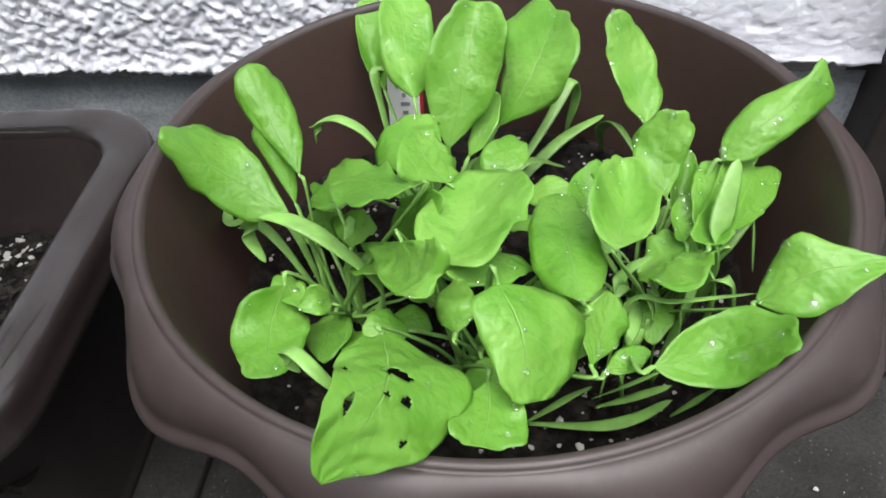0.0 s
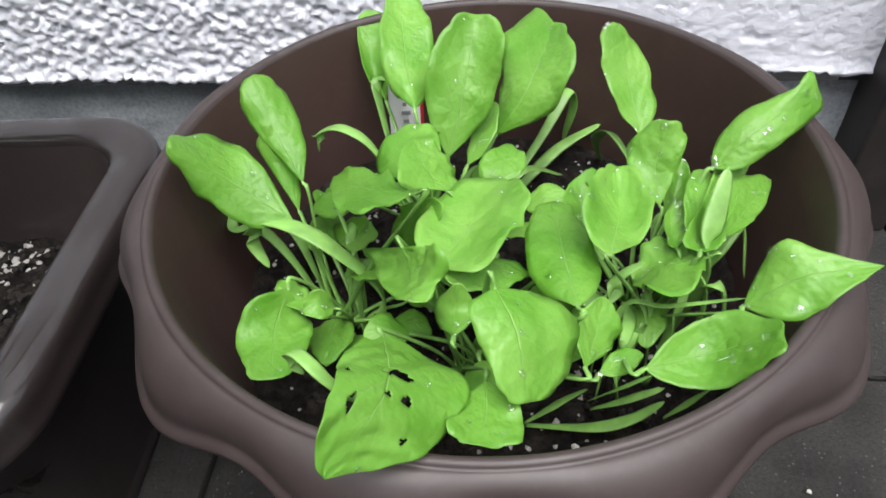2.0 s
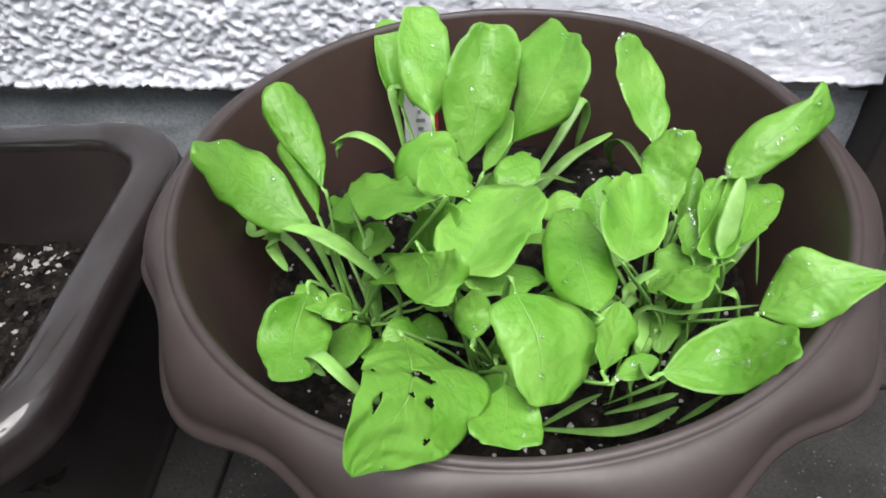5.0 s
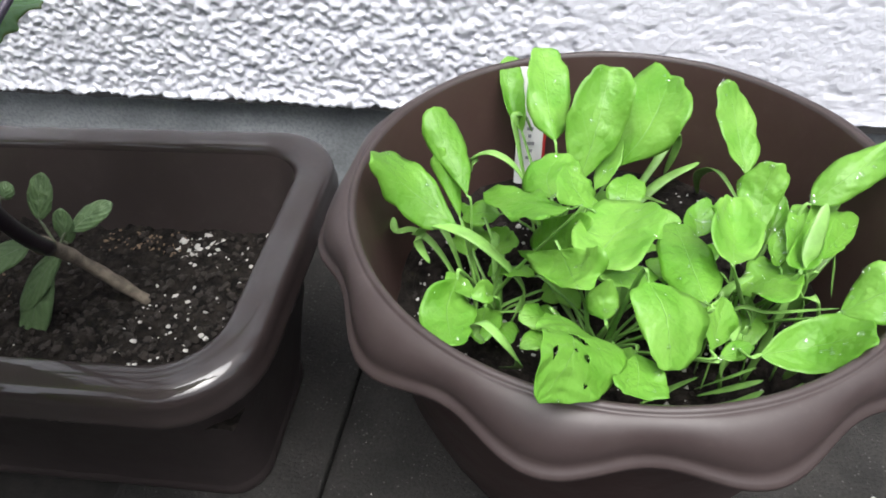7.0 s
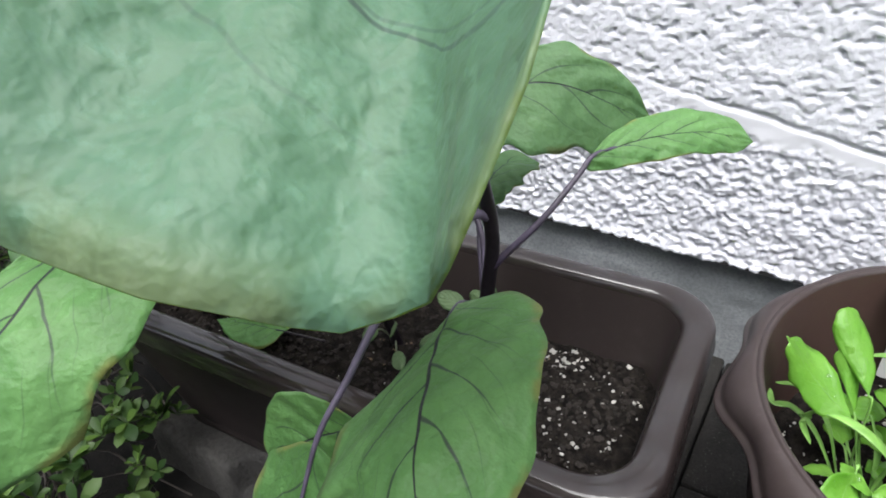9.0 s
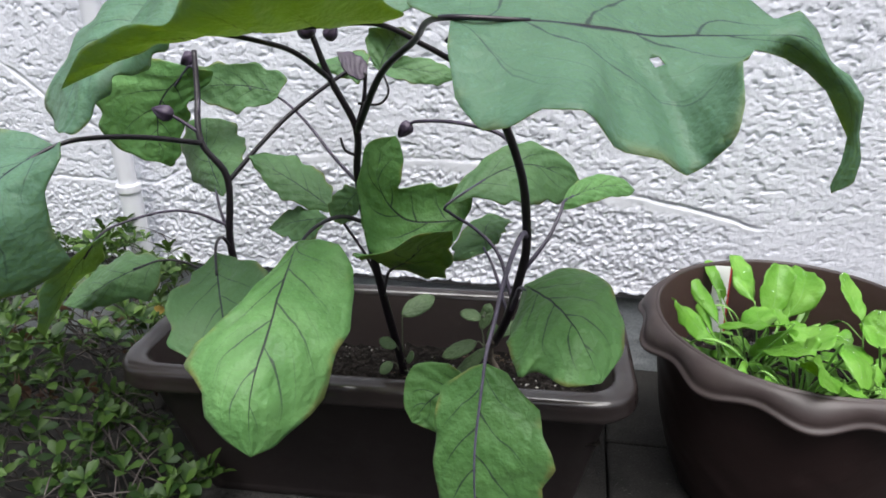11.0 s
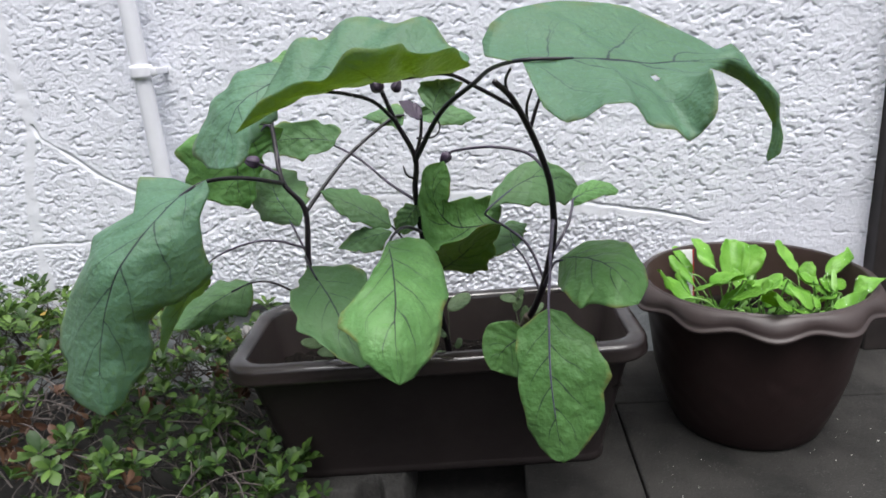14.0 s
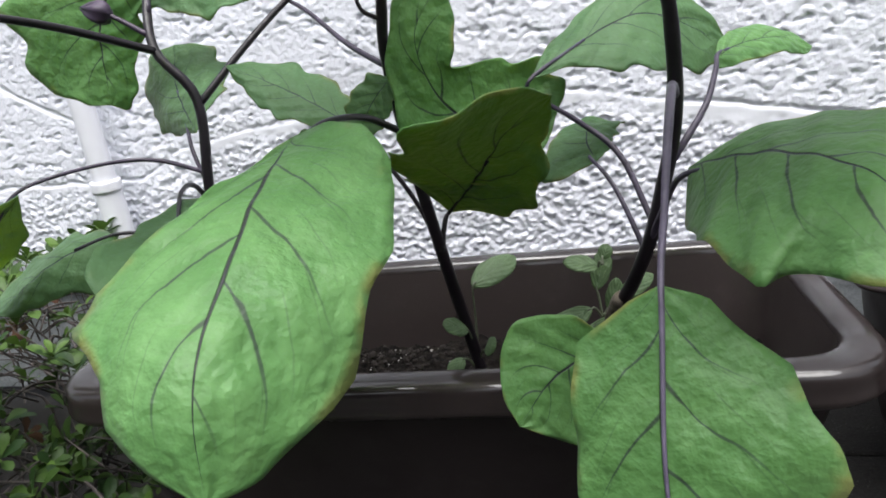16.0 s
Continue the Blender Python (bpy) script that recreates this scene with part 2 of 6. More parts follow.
    if edge_mix:
        rim = k.m("MULTIPLY", k.ramp(across, 0.88, 1.0), k.ramp(k.noise(30, 3), 0.48, 0.62))
        c = k.mix(k.m("MULTIPLY", rim, edge_mix), c, edge)
        spot = k.ramp(k.noise(55, 3, 0.6), 0.735, 0.76)
        c = k.mix(k.m("MULTIPLY", spot, edge_mix * 0.7), c, [x * 0.7 for x in edge])
    c = k.mix(k.m("MULTIPLY", k.m("MAXIMUM", side, fork), side_mix), c, vein)
    c = k.mix(k.m("MULTIPLY", mid, vein_mix), c, vein)
    puck = k.m("ADD", k.m("MULTIPLY", k.ramp(saw, 0.0, 0.5), ridge), k.noise(quilt, 3, 0.5))
    puck = k.m("ADD", puck, k.m("MULTIPLY", mid, -0.4))
    normal = k.bump(k.ramp(web, 0.0, 0.3), 0.12, 0.0015, k.bump(k.ramp(net, 0.0, 0.35), 0.25 * mesh, 0.003, k.bump(puck, pucker, 0.004)))
    dull = k.m("ADD", rough, k.m("MULTIPLY", k.m("SUBTRACT", k.noise(70, 3), 0.5), 0.22))
    k.set(c, dull, normal, Specular_IOR_Level=0.5 - 0.15 * (fuzz > 0), Sheen_Weight=fuzz, Sheen_Roughness=0.5)
    tr = k.n("ShaderNodeBsdfTranslucent")
    k.put(k.mix(k.m("MULTIPLY", k.m("MAXIMUM", k.m("MULTIPLY", k.m("MAXIMUM", side, fork), side_mix), mid), 0.8), k.mix(0.8, c, under), vein), tr.inputs["Color"])
    k.put(normal, tr.inputs["Normal"])
    both = k.n("ShaderNodeMixShader")
    both.inputs[0].default_value = glow
    k.t.links.new(k.p.outputs[0], both.inputs[1])
    k.t.links.new(tr.outputs[0], both.inputs[2])
    k.t.links.new(both.outputs[0], k.out.inputs["Surface"])
    return k.mat


M_STUCCO = stucco_paint()
M_SEAL = sealant_paint()
M_PLINTH = concrete("grey_plinth_concrete", (0.41, 0.435, 0.455), (0.27, 0.29, 0.305), 30, 0.35)
M_SLAB = concrete("dark_paving_concrete", (0.041, 0.039, 0.0365), (0.0145, 0.0140, 0.0135), 40, 1.0, specks=0.12)
M_BLOCK = concrete("rough_block_concrete", (0.085, 0.082, 0.078), (0.042, 0.040, 0.038), 25, 0.9)
M_PLANTER = plastic("brown_planter_plastic", (0.025, 0.0185, 0.018), 0.45, 0.25, 1.0, 0.05, 0.2)
M_PLANTER_SIDE = plastic("brown_planter_side", (0.027, 0.0210, 0.0208), 0.5, 0.25, 0.12, 0.3, 0.25)
# lighter copy of the planter plastic: sky light on the inner wall as colour
M_PLANTER_IN = plastic("lit_planter_inside", (0.046, 0.0355, 0.034), 0.42, 0.4, 0.35, 0.2, 0.5)
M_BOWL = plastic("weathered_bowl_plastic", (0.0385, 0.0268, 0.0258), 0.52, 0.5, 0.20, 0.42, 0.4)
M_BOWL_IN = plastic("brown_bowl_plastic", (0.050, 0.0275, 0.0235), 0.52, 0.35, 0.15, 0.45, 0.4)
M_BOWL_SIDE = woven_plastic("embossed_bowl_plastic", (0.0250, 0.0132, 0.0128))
M_SOIL = soil("potting_soil")
# darker than the potting soil: shade between blocks and under the bush, as colour
M_EARTH = plain("shaded_black_earth", (0.0125, 0.0110, 0.0098), 0.95, 0.6, 60, 0.9)
M_PERLITE = plain("white_perlite", (0.48, 0.465, 0.435), 0.9, 0.15, 90, 0.4)
M_CHIP = plain("bark_chip", (0.022, 0.0165, 0.013), 0.9, 0.4, 60, 0.4)
M_PIPE = plain("pale_grey_pipe", (0.78, 0.785, 0.84), 0.45, 0.08, 14, 0.05)
M_POST = plain("dark_brown_board", (0.028, 0.022, 0.021), 0.6, 0.4, 30, 0.3)
M_SPINACH = leaf_paint("spinach_leaf", (0.245, 0.495, 0.090), (0.100, 0.315, 0.022), (0.32, 0.54, 0.15), 0.034, 5.0, 0.40, 75, 0.42, (0.42, 0.64, 0.02), 0.30, 0.45, 0.25, 0.05, 0.50, 0.0, 0.25)
M_SPIN_STEM = plain("spinach_stem", (0.22, 0.44, 0.10), 0.4, 0.35, 60, 0.15)
M_EGG = leaf_paint("eggplant_leaf", (0.160, 0.338, 0.118), (0.090, 0.232, 0.068), (0.024, 0.013, 0.032), 0.036, 5.0, 0.30, 95, 0.46, (0.38, 0.48, 0.04), 0.34, 0.92, 0.75, 0.20, 0.62, 0.06, 0.7, edge_mix=0.65)
# thinner veins; the pale bluish tone is sky reflection put into the leaf colour
M_EGG_SKY = leaf_paint("sky_tinted_eggplant_leaf", (0.160, 0.305, 0.222), (0.098, 0.212, 0.146), (0.022, 0.012, 0.030), 0.026, 5.0, 0.30, 95, 0.46, (0.52, 0.66, 0.02), 0.42, 0.92, 0.70, 0.16, 0.60, 0.06, 0.7, edge_mix=0.30)
# greyer underside green, darkened further to hold the shade of the upper leaves
M_EGG_SHADED = leaf_paint("dull_shaded_eggplant_leaf", (0.122, 0.250, 0.108), (0.070, 0.168, 0.066), (0.022, 0.012, 0.030), 0.034, 5.0, 0.30, 95, 0.55, (0.40, 0.46, 0.04), 0.30, 0.90, 0.60, 0.16, 0.45, 0.12, 0.6, (0.26, 0.20, 0.07), 0.5)
M_EGG_RIB = plain("pale_purple_rib", (0.12, 0.10, 0.15), 0.45, 0.4, 60, 0.2)
M_EGG_STEM = plain("purple_black_stem", (0.016, 0.011, 0.017), 0.4, 0.4, 50, 0.2)
M_EGG_PET = plain("purple_petiole", (0.07, 0.055, 0.09), 0.45, 0.5, 50, 0.2)
M_BUD = plain("purple_bud", (0.06, 0.04, 0.075), 0.5, 0.4, 80, 0.2)
M_BARK = plain("pale_woody_stem", (0.21, 0.175, 0.135), 0.85, 0.5, 120, 0.9)
M_TAG = plain("white_label", (0.86, 0.86, 0.86), 0.35, 0.03, 30, 0.0)
M_TAG_RED = plain("red_print", (0.45, 0.03, 0.03), 0.4, 0.1, 30, 0.0)
M_TAG_INK = plain("dark_print", (0.30, 0.30, 0.33), 0.4, 0.1, 30, 0.0)
M_TWIG = plain("bush_twig", (0.095, 0.080, 0.075), 0.8, 0.4, 60, 0.4)
M_HOSE = plain("grey_hose", (0.42, 0.41, 0.42), 0.5, 0.1, 40, 0.05)


def bush_leaf_paint(name, a, b):
    k = Nodes(name)
    r = k.n("ShaderNodeNewGeometry").outputs["Random Per Island"]
    o = k.n("ShaderNodeObjectInfo").outputs["Random"]
    c = k.mix(r, a, b)
    c = k.mix(k.m("MULTIPLY", o, 0.5), c, b)
    k.set(c, 0.50, k.bump(k.noise(160, 3), 0.35, 0.002), Specular_IOR_Level=0.35)
    tr = k.n("ShaderNodeBsdfTranslucent")
    k.put(k.mix(0.4, c, [x * 1.4 for x in a]), tr.inputs["Color"])
    both = k.n("ShaderNodeMixShader")
    both.inputs[0].default_value = 0.20
    k.t.links.new(k.p.outputs[0], both.inputs[1])
    k.t.links.new(tr.outputs[0], both.inputs[2])
    k.t.links.new(both.outputs[0], k.out.inputs["Surface"])
    return k.mat


M_BUSH = bush_leaf_paint("azalea_leaf", (0.105, 0.190, 0.034), (0.017, 0.046, 0.011))
M_BUSH_DRY = bush_leaf_paint("dry_azalea_leaf", (0.16, 0.09, 0.05), (0.07, 0.035, 0.025))
M_BUSH_YELLOW = bush_leaf_paint("yellow_azalea_leaf", (0.42, 0.28, 0.06), (0.30, 0.22, 0.05))


# ---- the wall ----
WALL_L, WALL_R, WALL_TOP, SILL = -1.35, 0.865, 1.30, 0.160
TALL_CRACK = ((-0.86, 1.3), (-0.875, 0.74), (-0.868, 0.65), (-0.862, 0.588), (-0.899, 0.482), (-0.921, 0.332), (-0.92, 0.16))
SLANT_CRACK = ((-0.862, 0.588), (-0.852, 0.561), (-0.794, 0.520), (-0.742, 0.475), (-0.685, 0.442), (-0.60, 0.40))
LONG_CRACK = ((-1.35, 0.27), (-0.93, 0.325), (-0.70, 0.322), (-0.55, 0.318), (-0.472, 0.359), (-0.39, 0.372), (-0.2, 0.390), (0.09, 0.386), (0.258, 0.351), (0.343, 0.336), (0.42, 0.322), (0.48, 0.307), (0.54, 0.290))


def crack_nearness(line, x, z):
    """How near places of the wall lie to a crack, in metres."""
    best = np.full(x.shape, 9.0)
    for (ax, az), (bx, bz) in zip(line, line[1:]):
        dx, dz = bx - ax, bz - az
        t = np.clip(((x - ax) * dx + (z - az) * dz) / (dx * dx + dz * dz), 0, 1)
        best = np.minimum(best, np.hypot(x - ax - t * dx, z - az - t * dz))
    return best


def over_long_crack(x, z):
    return z - np.interp(x, [p[0] for p in LONG_CRACK], [p[1] for p in LONG_CRACK])


def filling(x, z):
    """Share of smooth filler, 0 to 1, and depth of the open crease, over the three cracks."""
    stray = 0.010 * (field(x * 40, z * 40, 8) - 0.5)
    over = over_long_crack(x, z) + 0.4 * stray
    wide = np.interp(x, [-1.35, -0.5, 0.05, 0.30, 0.50, 0.58], [0.012, 0.016, 0.022, 0.028, 0.020, 0.0])
    mound = np.clip((over + wide + stray) / 0.014, 0, 1) * np.clip((0.004 - over) / 0.004, 0, 1) * np.clip((0.60 - x) / 0.06, 0, 1)
    open_part = np.interp(x, [-1.0, -0.55, -0.45, 0.20, 0.28, 0.36, 0.42, 0.52, 0.56], [0.5, 0.6, 0.3, 0.3, 0.8, 0.5, 1.0, 1.0, 0.0])
    crease = open_part * np.exp(-((over - 0.003) / 0.0026) ** 2)
    tall = crack_nearness(TALL_CRACK, x, z) + stray
    slant = crack_nearness(SLANT_CRACK, x, z) + 0.4 * stray
    mound = mound * np.clip(0.35 + 1.6 * field(x * 6, z * 6, 10), 0, 1)
    mound = np.maximum(mound, np.clip((0.017 - tall) / 0.009, 0, 1))
    mound = np.maximum(mound, np.clip((0.010 - slant) / 0.006, 0, 1))
    return mound, np.maximum(crease, 0.8 * np.exp(-(slant / 0.0026) ** 2))


def lumps(x, z, size, shift):
    """Thrown-on mortar blobs of about that size, as heights from 0 to 1."""
    gx, gz = x / size, z / size
    ix, iz = np.floor(gx).astype(int), np.floor(gz).astype(int)
    best = np.zeros(x.shape)
    for i in (-1, 0, 1):
        for j in (-1, 0, 1):
            a, b = ix + i, iz + j
            pick = lambda n: _table[(a * 7 + 53 * n + 17 * shift) % 256, (b * 11 + 29 * n + 71 * shift) % 256]
            dx, dz = gx - a - pick(0), (gz - b - pick(1)) * (1.0 + 0.5 * pick(4))
            reach = 0.45 + 0.50 * pick(2)
            best = np.maximum(best, (0.35 + 0.65 * pick(3)) * np.sqrt(np.clip(1 - (dx * dx + dz * dz) / (reach * reach), 0, 1)))
    return best


def stucco_relief(x, z):
    """Rough-cast below the long crack, trowelled flat with torn crevices above it, almost smooth at the wall's end."""
    wx = x + 0.007 * (field(x * 110, z * 110, 3) - 0.5)
    wz = z + 0.007 * (field(x * 110, z * 110, 4) - 0.5)
    coarse = 0.60 * lumps(wx, wz, 0.0092, 1) + 0.40 * lumps(wx, wz, 0.0050, 2)
    broad = 0.55 * lumps(wx * 0.66, wz, 0.0115, 6) + 0.45 * lumps(wx * 0.75, wz, 0.0060, 8)
    fine = field(x * 430, z * 430, 5)
    grit = field(x * 250, z * 250, 7)
    wander = 0.05 * (field(x * 9, z * 9, 6) - 0.5)
    rough = 1 / (1 + np.exp(np.clip((over_long_crack(x, z) + 0.005 + wander) / 0.012, -30, 30))) / (1 + np.exp(np.clip((x - 0.47 + wander) / 0.03, -30, 30)))
    end = 1 / (1 + np.exp(np.clip((0.53 - x + wander) / 0.030, -30, 30))) / (1 + np.exp(np.clip((z - 0.34 + wander) / 0.025, -30, 30)))
    plateau = np.clip((broad - 0.05) / 0.20, 0, 1)
    smear = np.clip((lumps(x * 0.8, z, 0.055, 5) - 0.76) / 0.06, 0, 1)
    plateau = plateau + (1 - plateau) * smear
    knobs = broad * 0.0013 * (1 - smear) + (grit - 0.5) * 0.0011
    h = rough * ((1 - (1 - coarse) ** 1.8) * 0.0056 + (grit - 0.5) * 0.0024) + (1 - rough) * (plateau * 0.0030 + knobs) * (1 - 0.60 * end)
    h = h + (fine - 0.5) * (0.0008 + 0.0017 * rough)
    mound, crease = filling(x, z)
    fill = 0.0036 + 0.0014 * (field(x * 50, z * 50, 9) - 0.5)
    return h * (1 - mound) + fill * mound - 0.0048 * crease


def build_wall():
    nx, nz = int((WALL_R - WALL_L) / 0.0023), int((1.02 - SILL) / 0.0021)

    def f(u, v):
        x = WALL_L + (WALL_R - WALL_L) * u
        z = SILL + (1.02 - SILL) * v
        low = np.exp(-v * nz / 2.2)
        z = z - low * (0.005 * field(x * 45, x * 0, 11) + 0.004 * field(x * 160, x * 0, 12) - 0.003)
        y = 0.006 - stucco_relief(x, z) - 0.004 * low
        return np.stack([x, y, z], -1)

    co, faces = lattice(nx, nz, f)
    # lower lip, turned back to the plinth
    n = len(co)
    idx = np.arange(nx + 1) * (nz + 1)
    lip = co[idx].copy()
    lip[:, 1] = 0.05
    lip[:, 2] += 0.002
    faces = np.concatenate([faces, np.stack([n + np.arange(nx), n + np.arange(1, nx + 1), idx[1:], idx[:-1]], -1)])
    wall = new("wall_north", mesh_of("wall_north", np.concatenate([co, lip]), faces))
    wall.data.materials.append(M_STUCCO)
    wall.data.materials.append(M_SEAL)
    mid = np.concatenate([co, lip])[faces].mean(1)
    mound, crease = filling(mid[:, 0], mid[:, 2])
    wall.data.polygons.foreach_set("material_index", (mound > 0.6).astype(np.int32))
    tagged(wall, "white rough-cast stucco wall with filled cracks", "wall", kind="structure")
    HOME[wall.name] = Vector((0, 0, 0))
    bm = bmesh.new()
    box_into(bm, (-4.0, 0.012, SILL + 0.004), (WALL_L - 0.001, 0.2, 2.6))
    box_into(bm, (WALL_L, 0.0, 1.0215), (WALL_R, 0.2, 2.6))
    single("wall_upper", bm, M_STUCCO, "plain white stucco wall above and beside", "wall", kind="structure", smooth=False)
    bm = bmesh.new()
    co, faces = lattice(500, 36, lambda u, v: np.stack([-4 + 8 * u, 0.014 - 0.004 * field(u * 700, v * 14, 2) + 0.010 * v, -0.05 + (SILL + 0.03) * v], -1))
    pl = new("plinth", mesh_of("plinth", co, faces))
    pl.data.materials.append(M_PLINTH)
    tagged(pl, "smooth grey concrete plinth under the stucco", "plinth", kind="structure")


build_wall()


# ---- ground and paving ----
def build_ground():
    bm = bmesh.new()
    box_into(bm, (-60, -60, -0.4), (60, 30, -0.075))
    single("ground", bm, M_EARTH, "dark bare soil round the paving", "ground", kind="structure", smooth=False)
    pave = thing("pavement", (0.3, -0.5, 0.0), "dark weathered concrete paving with open joints", "pavement", kind="structure")

    def slab(lo, hi, material=M_SLAB, worn=0.004):
        bm = bmesh.new()
        box_into(bm, lo, hi, worn, 2)
        bmesh.ops.subdivide_edges(bm, edges=[e for e in bm.edges if e.calc_length() > 0.15], cuts=6, use_grid_fill=True)
        for v in bm.verts:
            v.co += Vector((0.0015, 0.0015, 0.001)) * noise.noise(v.co * 25)
        part("slab", bm, material, pave, smooth=False)

    def block():
        """A weathered hollow block: worn edges and a scooped hole near the front."""
        lo, hi = (-0.30, -0.455), (-0.066, 0.012)

        def f(u, v):
            x, y = lo[0] + (hi[0] - lo[0]) * u, lo[1] + (hi[1] - lo[1]) * v
            edge = np.minimum(np.minimum(u, 1 - u) * (hi[0] - lo[0]), v * (hi[1] - lo[1]))
            z = -0.010 * np.clip(1 - edge / 0.012, 0, 1) ** 2 - 0.07 * (edge < 1e-6)
            z = z + 0.003 * (field(x * 70, y * 70, 21) - 0.5) + 0.003 * (field(x * 190, y * 190, 22) - 0.5)
            hole = np.hypot((x + 0.127) / 0.021, (y + 0.455) / 0.034)
            z = z - 0.045 * np.clip((1.12 - hole) / 0.22, 0, 1)
            return np.stack([x + 0.004 * (field(x * 60, y * 60, 23) - 0.5), y + 0.005 * (field(x * 50, y * 50, 24) - 0.5), z], -1)

        co, faces = lattice(90, 150, f)
        ob = new("slab", mesh_of("slab", co - np.array((0.3, -0.5, 0.0)), faces))
        ob.data.materials.append(M_BLOCK)
        ob.parent = pave
        tagged(ob, "rough pale concrete block with a worn hole")

    slab((0.3165, -0.82, -0.07), (0.93, -0.2105, 0.0))
    slab((0.316, -0.205, -0.07), (0.93, 0.012, -0.003))
    slab((0.130, -0.60, -0.07), (0.3135, 0.012, 0.0))
    block()
    slab((0.319, -1.6, -0.07), (0.93, -0.826, 0.001))
    slab((0.936, -0.82, -0.07), (1.7, 0.012, 0.002))
    slab((0.936, -1.6, -0.07), (1.7, -0.826, 0.0))
    slab((0.130, -1.6, -0.07), (0.3135, -0.606, -0.002))


build_ground()

# plain unseen wall added behind the viewer; keeps low sky light off the pot fronts
wall_bm = bmesh.new()
box_into(wall_bm, (-5.0, -3.2, -0.08), (5.0, -3.0, 1.35), 0.01)
single("unseen_wall_south", wall_bm, M_BLOCK, "unseen plain grey wall added to block low sky light", "wall", kind="structure", smooth=False)

# ---- downpipe ----
def build_pipe():
    pipe = thing("downpipe", (-0.575, -0.045, 0.0), "pale grey plastic downpipe clipped to the stucco wall", "pipe")
    x, y = -0.575, -0.045
    bm = bmesh.new()
    tube_into(bm, [(x, y, 0.31), (x, y, 0.8), (x, y, 1.6)], 0.0165, sides=28, steps=2, caps=False)
    part("upper_pipe", bm, M_PIPE, pipe)
    bm = bmesh.new()
    tube_into(bm, [(x, y, 0.0), (x, y, 0.16), (x, y, 0.325)], 0.0195, sides=28, steps=2, caps=False)
    part("lower_pipe", bm, M_PIPE, pipe)
    bm = bmesh.new()
    tube_into(bm, [(x, y, 0.318), (x, y, 0.325), (x, y, 0.335)], 0.0215, sides=28, steps=2)
    part("joint_ring", bm, M_PIPE, pipe)
    bm = bmesh.new()
    tube_into(bm, [(x, y, 0.668), (x, y, 0.68), (x, y, 0.694)], 0.0215, sides=28, steps=2)
    box_into(bm, (x + 0.016, y - 0.006, 0.672), (x + 0.034, y + 0.004, 0.688), 0.002)
    box_into(bm, (x + 0.024, y, 0.674), (x + 0.033, 0.006, 0.686), 0.001)
    part("bracket", bm, M_PIPE, pipe)


build_pipe()


def build_post():
    post = thing("door_post", (0.93, -0.02, 0.0), "dark brown weathered post standing against the wall end", "post")
    bm = bmesh.new()
    box_into(bm, (0.867, -0.030, -0.003), (0.925, 0.06, 1.6), 0.003)
    part("front_board", bm, M_POST, post, smooth=False)
    bm = bmesh.new()
    box_into(bm, (0.928, -0.012, -0.003), (1.25, 0.06, 1.6), 0.003)
    part("side_board", bm, M_POST, post, smooth=False)


build_post()


# ---- rectangular planter ----
PCX, PCY, PHX, PHY, PTURN = -0.0058, -0.3271, 0.3051, 0.1129, 0.0542


def rounded_ring(bm, cx, cy, hx, hy, r, z, n=9):
    ring = []
    for sx, sy, a0 in ((1, 1, 0), (-1, 1, 90), (-1, -1, 180), (1, -1, 270)):
        for k in range(n):
            a = radians(a0 + 90 * k / (n - 1))
            ring.append(bm.verts.new((cx + sx * (hx - r) + r * math.cos(a), cy + sy * (hy - r) + r * math.sin(a), z)))
    return ring


def loft(bm, rings, close=True):
    for a, b in zip(rings, rings[1:]):
        n = len(a)
        for k in range(n if close else n - 1):
            bm.faces.new((a[k], a[(k + 1) % n], b[(k + 1) % n], b[k]))


def build_planter():
    box = thing("rectangular_planter", (PCX, PCY, 0.0), "glossy dark brown plastic trough planter holding three plants", "planter")
    turn = Matrix.Translation((PCX, PCY, 0)) @ Matrix.Rotation(PTURN, 4, "Z")

    def shell(name, rows, material, base=False):
        bm = bmesh.new()
        rings = [rounded_ring(bm, 0, 0, PHX + grow, PHY + grow, r, z) for grow, z, r in rows]
        loft(bm, rings)
        if base:
            bm.faces.new(rings[0][::-1])
        bmesh.ops.recalc_face_normals(bm, faces=bm.faces)
        bmesh.ops.transform(bm, matrix=turn, verts=bm.verts)
        part(name, bm, material, box)

    shell("body", ((-0.050, 0.006, 0.026), (-0.045, 0.000, 0.028), (-0.036, 0.001, 0.032), (-0.0348, 0.004, 0.033), (-0.0348, 0.011, 0.033), (-0.0359, 0.0135, 0.032), (-0.0365, 0.017, 0.032), (-0.016, 0.115, 0.037), (0.003, 0.2125, 0.043)), M_PLANTER_SIDE, True)
    shell("rim", ((0.0035, 0.2140, 0.043), (0.020, 0.2128, 0.053), (0.0262, 0.2136, 0.058), (0.0280, 0.2162, 0.059), (0.0280, 0.2200, 0.059), (0.0268, 0.2228, 0.058), (0.0266, 0.2290, 0.058), (0.0262, 0.2330, 0.057), (0.0250, 0.2366, 0.056), (0.0228, 0.2392, 0.055), (0.0190, 0.2410, 0.052),
                  (0.0120, 0.2424, 0.049), (0.0060, 0.2420, 0.046), (0.0020, 0.2408, 0.043), (-0.0008, 0.2378, 0.041), (-0.0025, 0.2330, 0.040)), M_PLANTER)
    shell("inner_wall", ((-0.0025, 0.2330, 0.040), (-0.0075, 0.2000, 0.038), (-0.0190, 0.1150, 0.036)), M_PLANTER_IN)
    bm = bmesh.new()
    box_into(bm, (-0.19, -0.40, -0.02), (-0.13, -0.36, 0.004), 0.006)
    part("foot", bm, M_PLANTER, box, smooth=False)


build_planter()


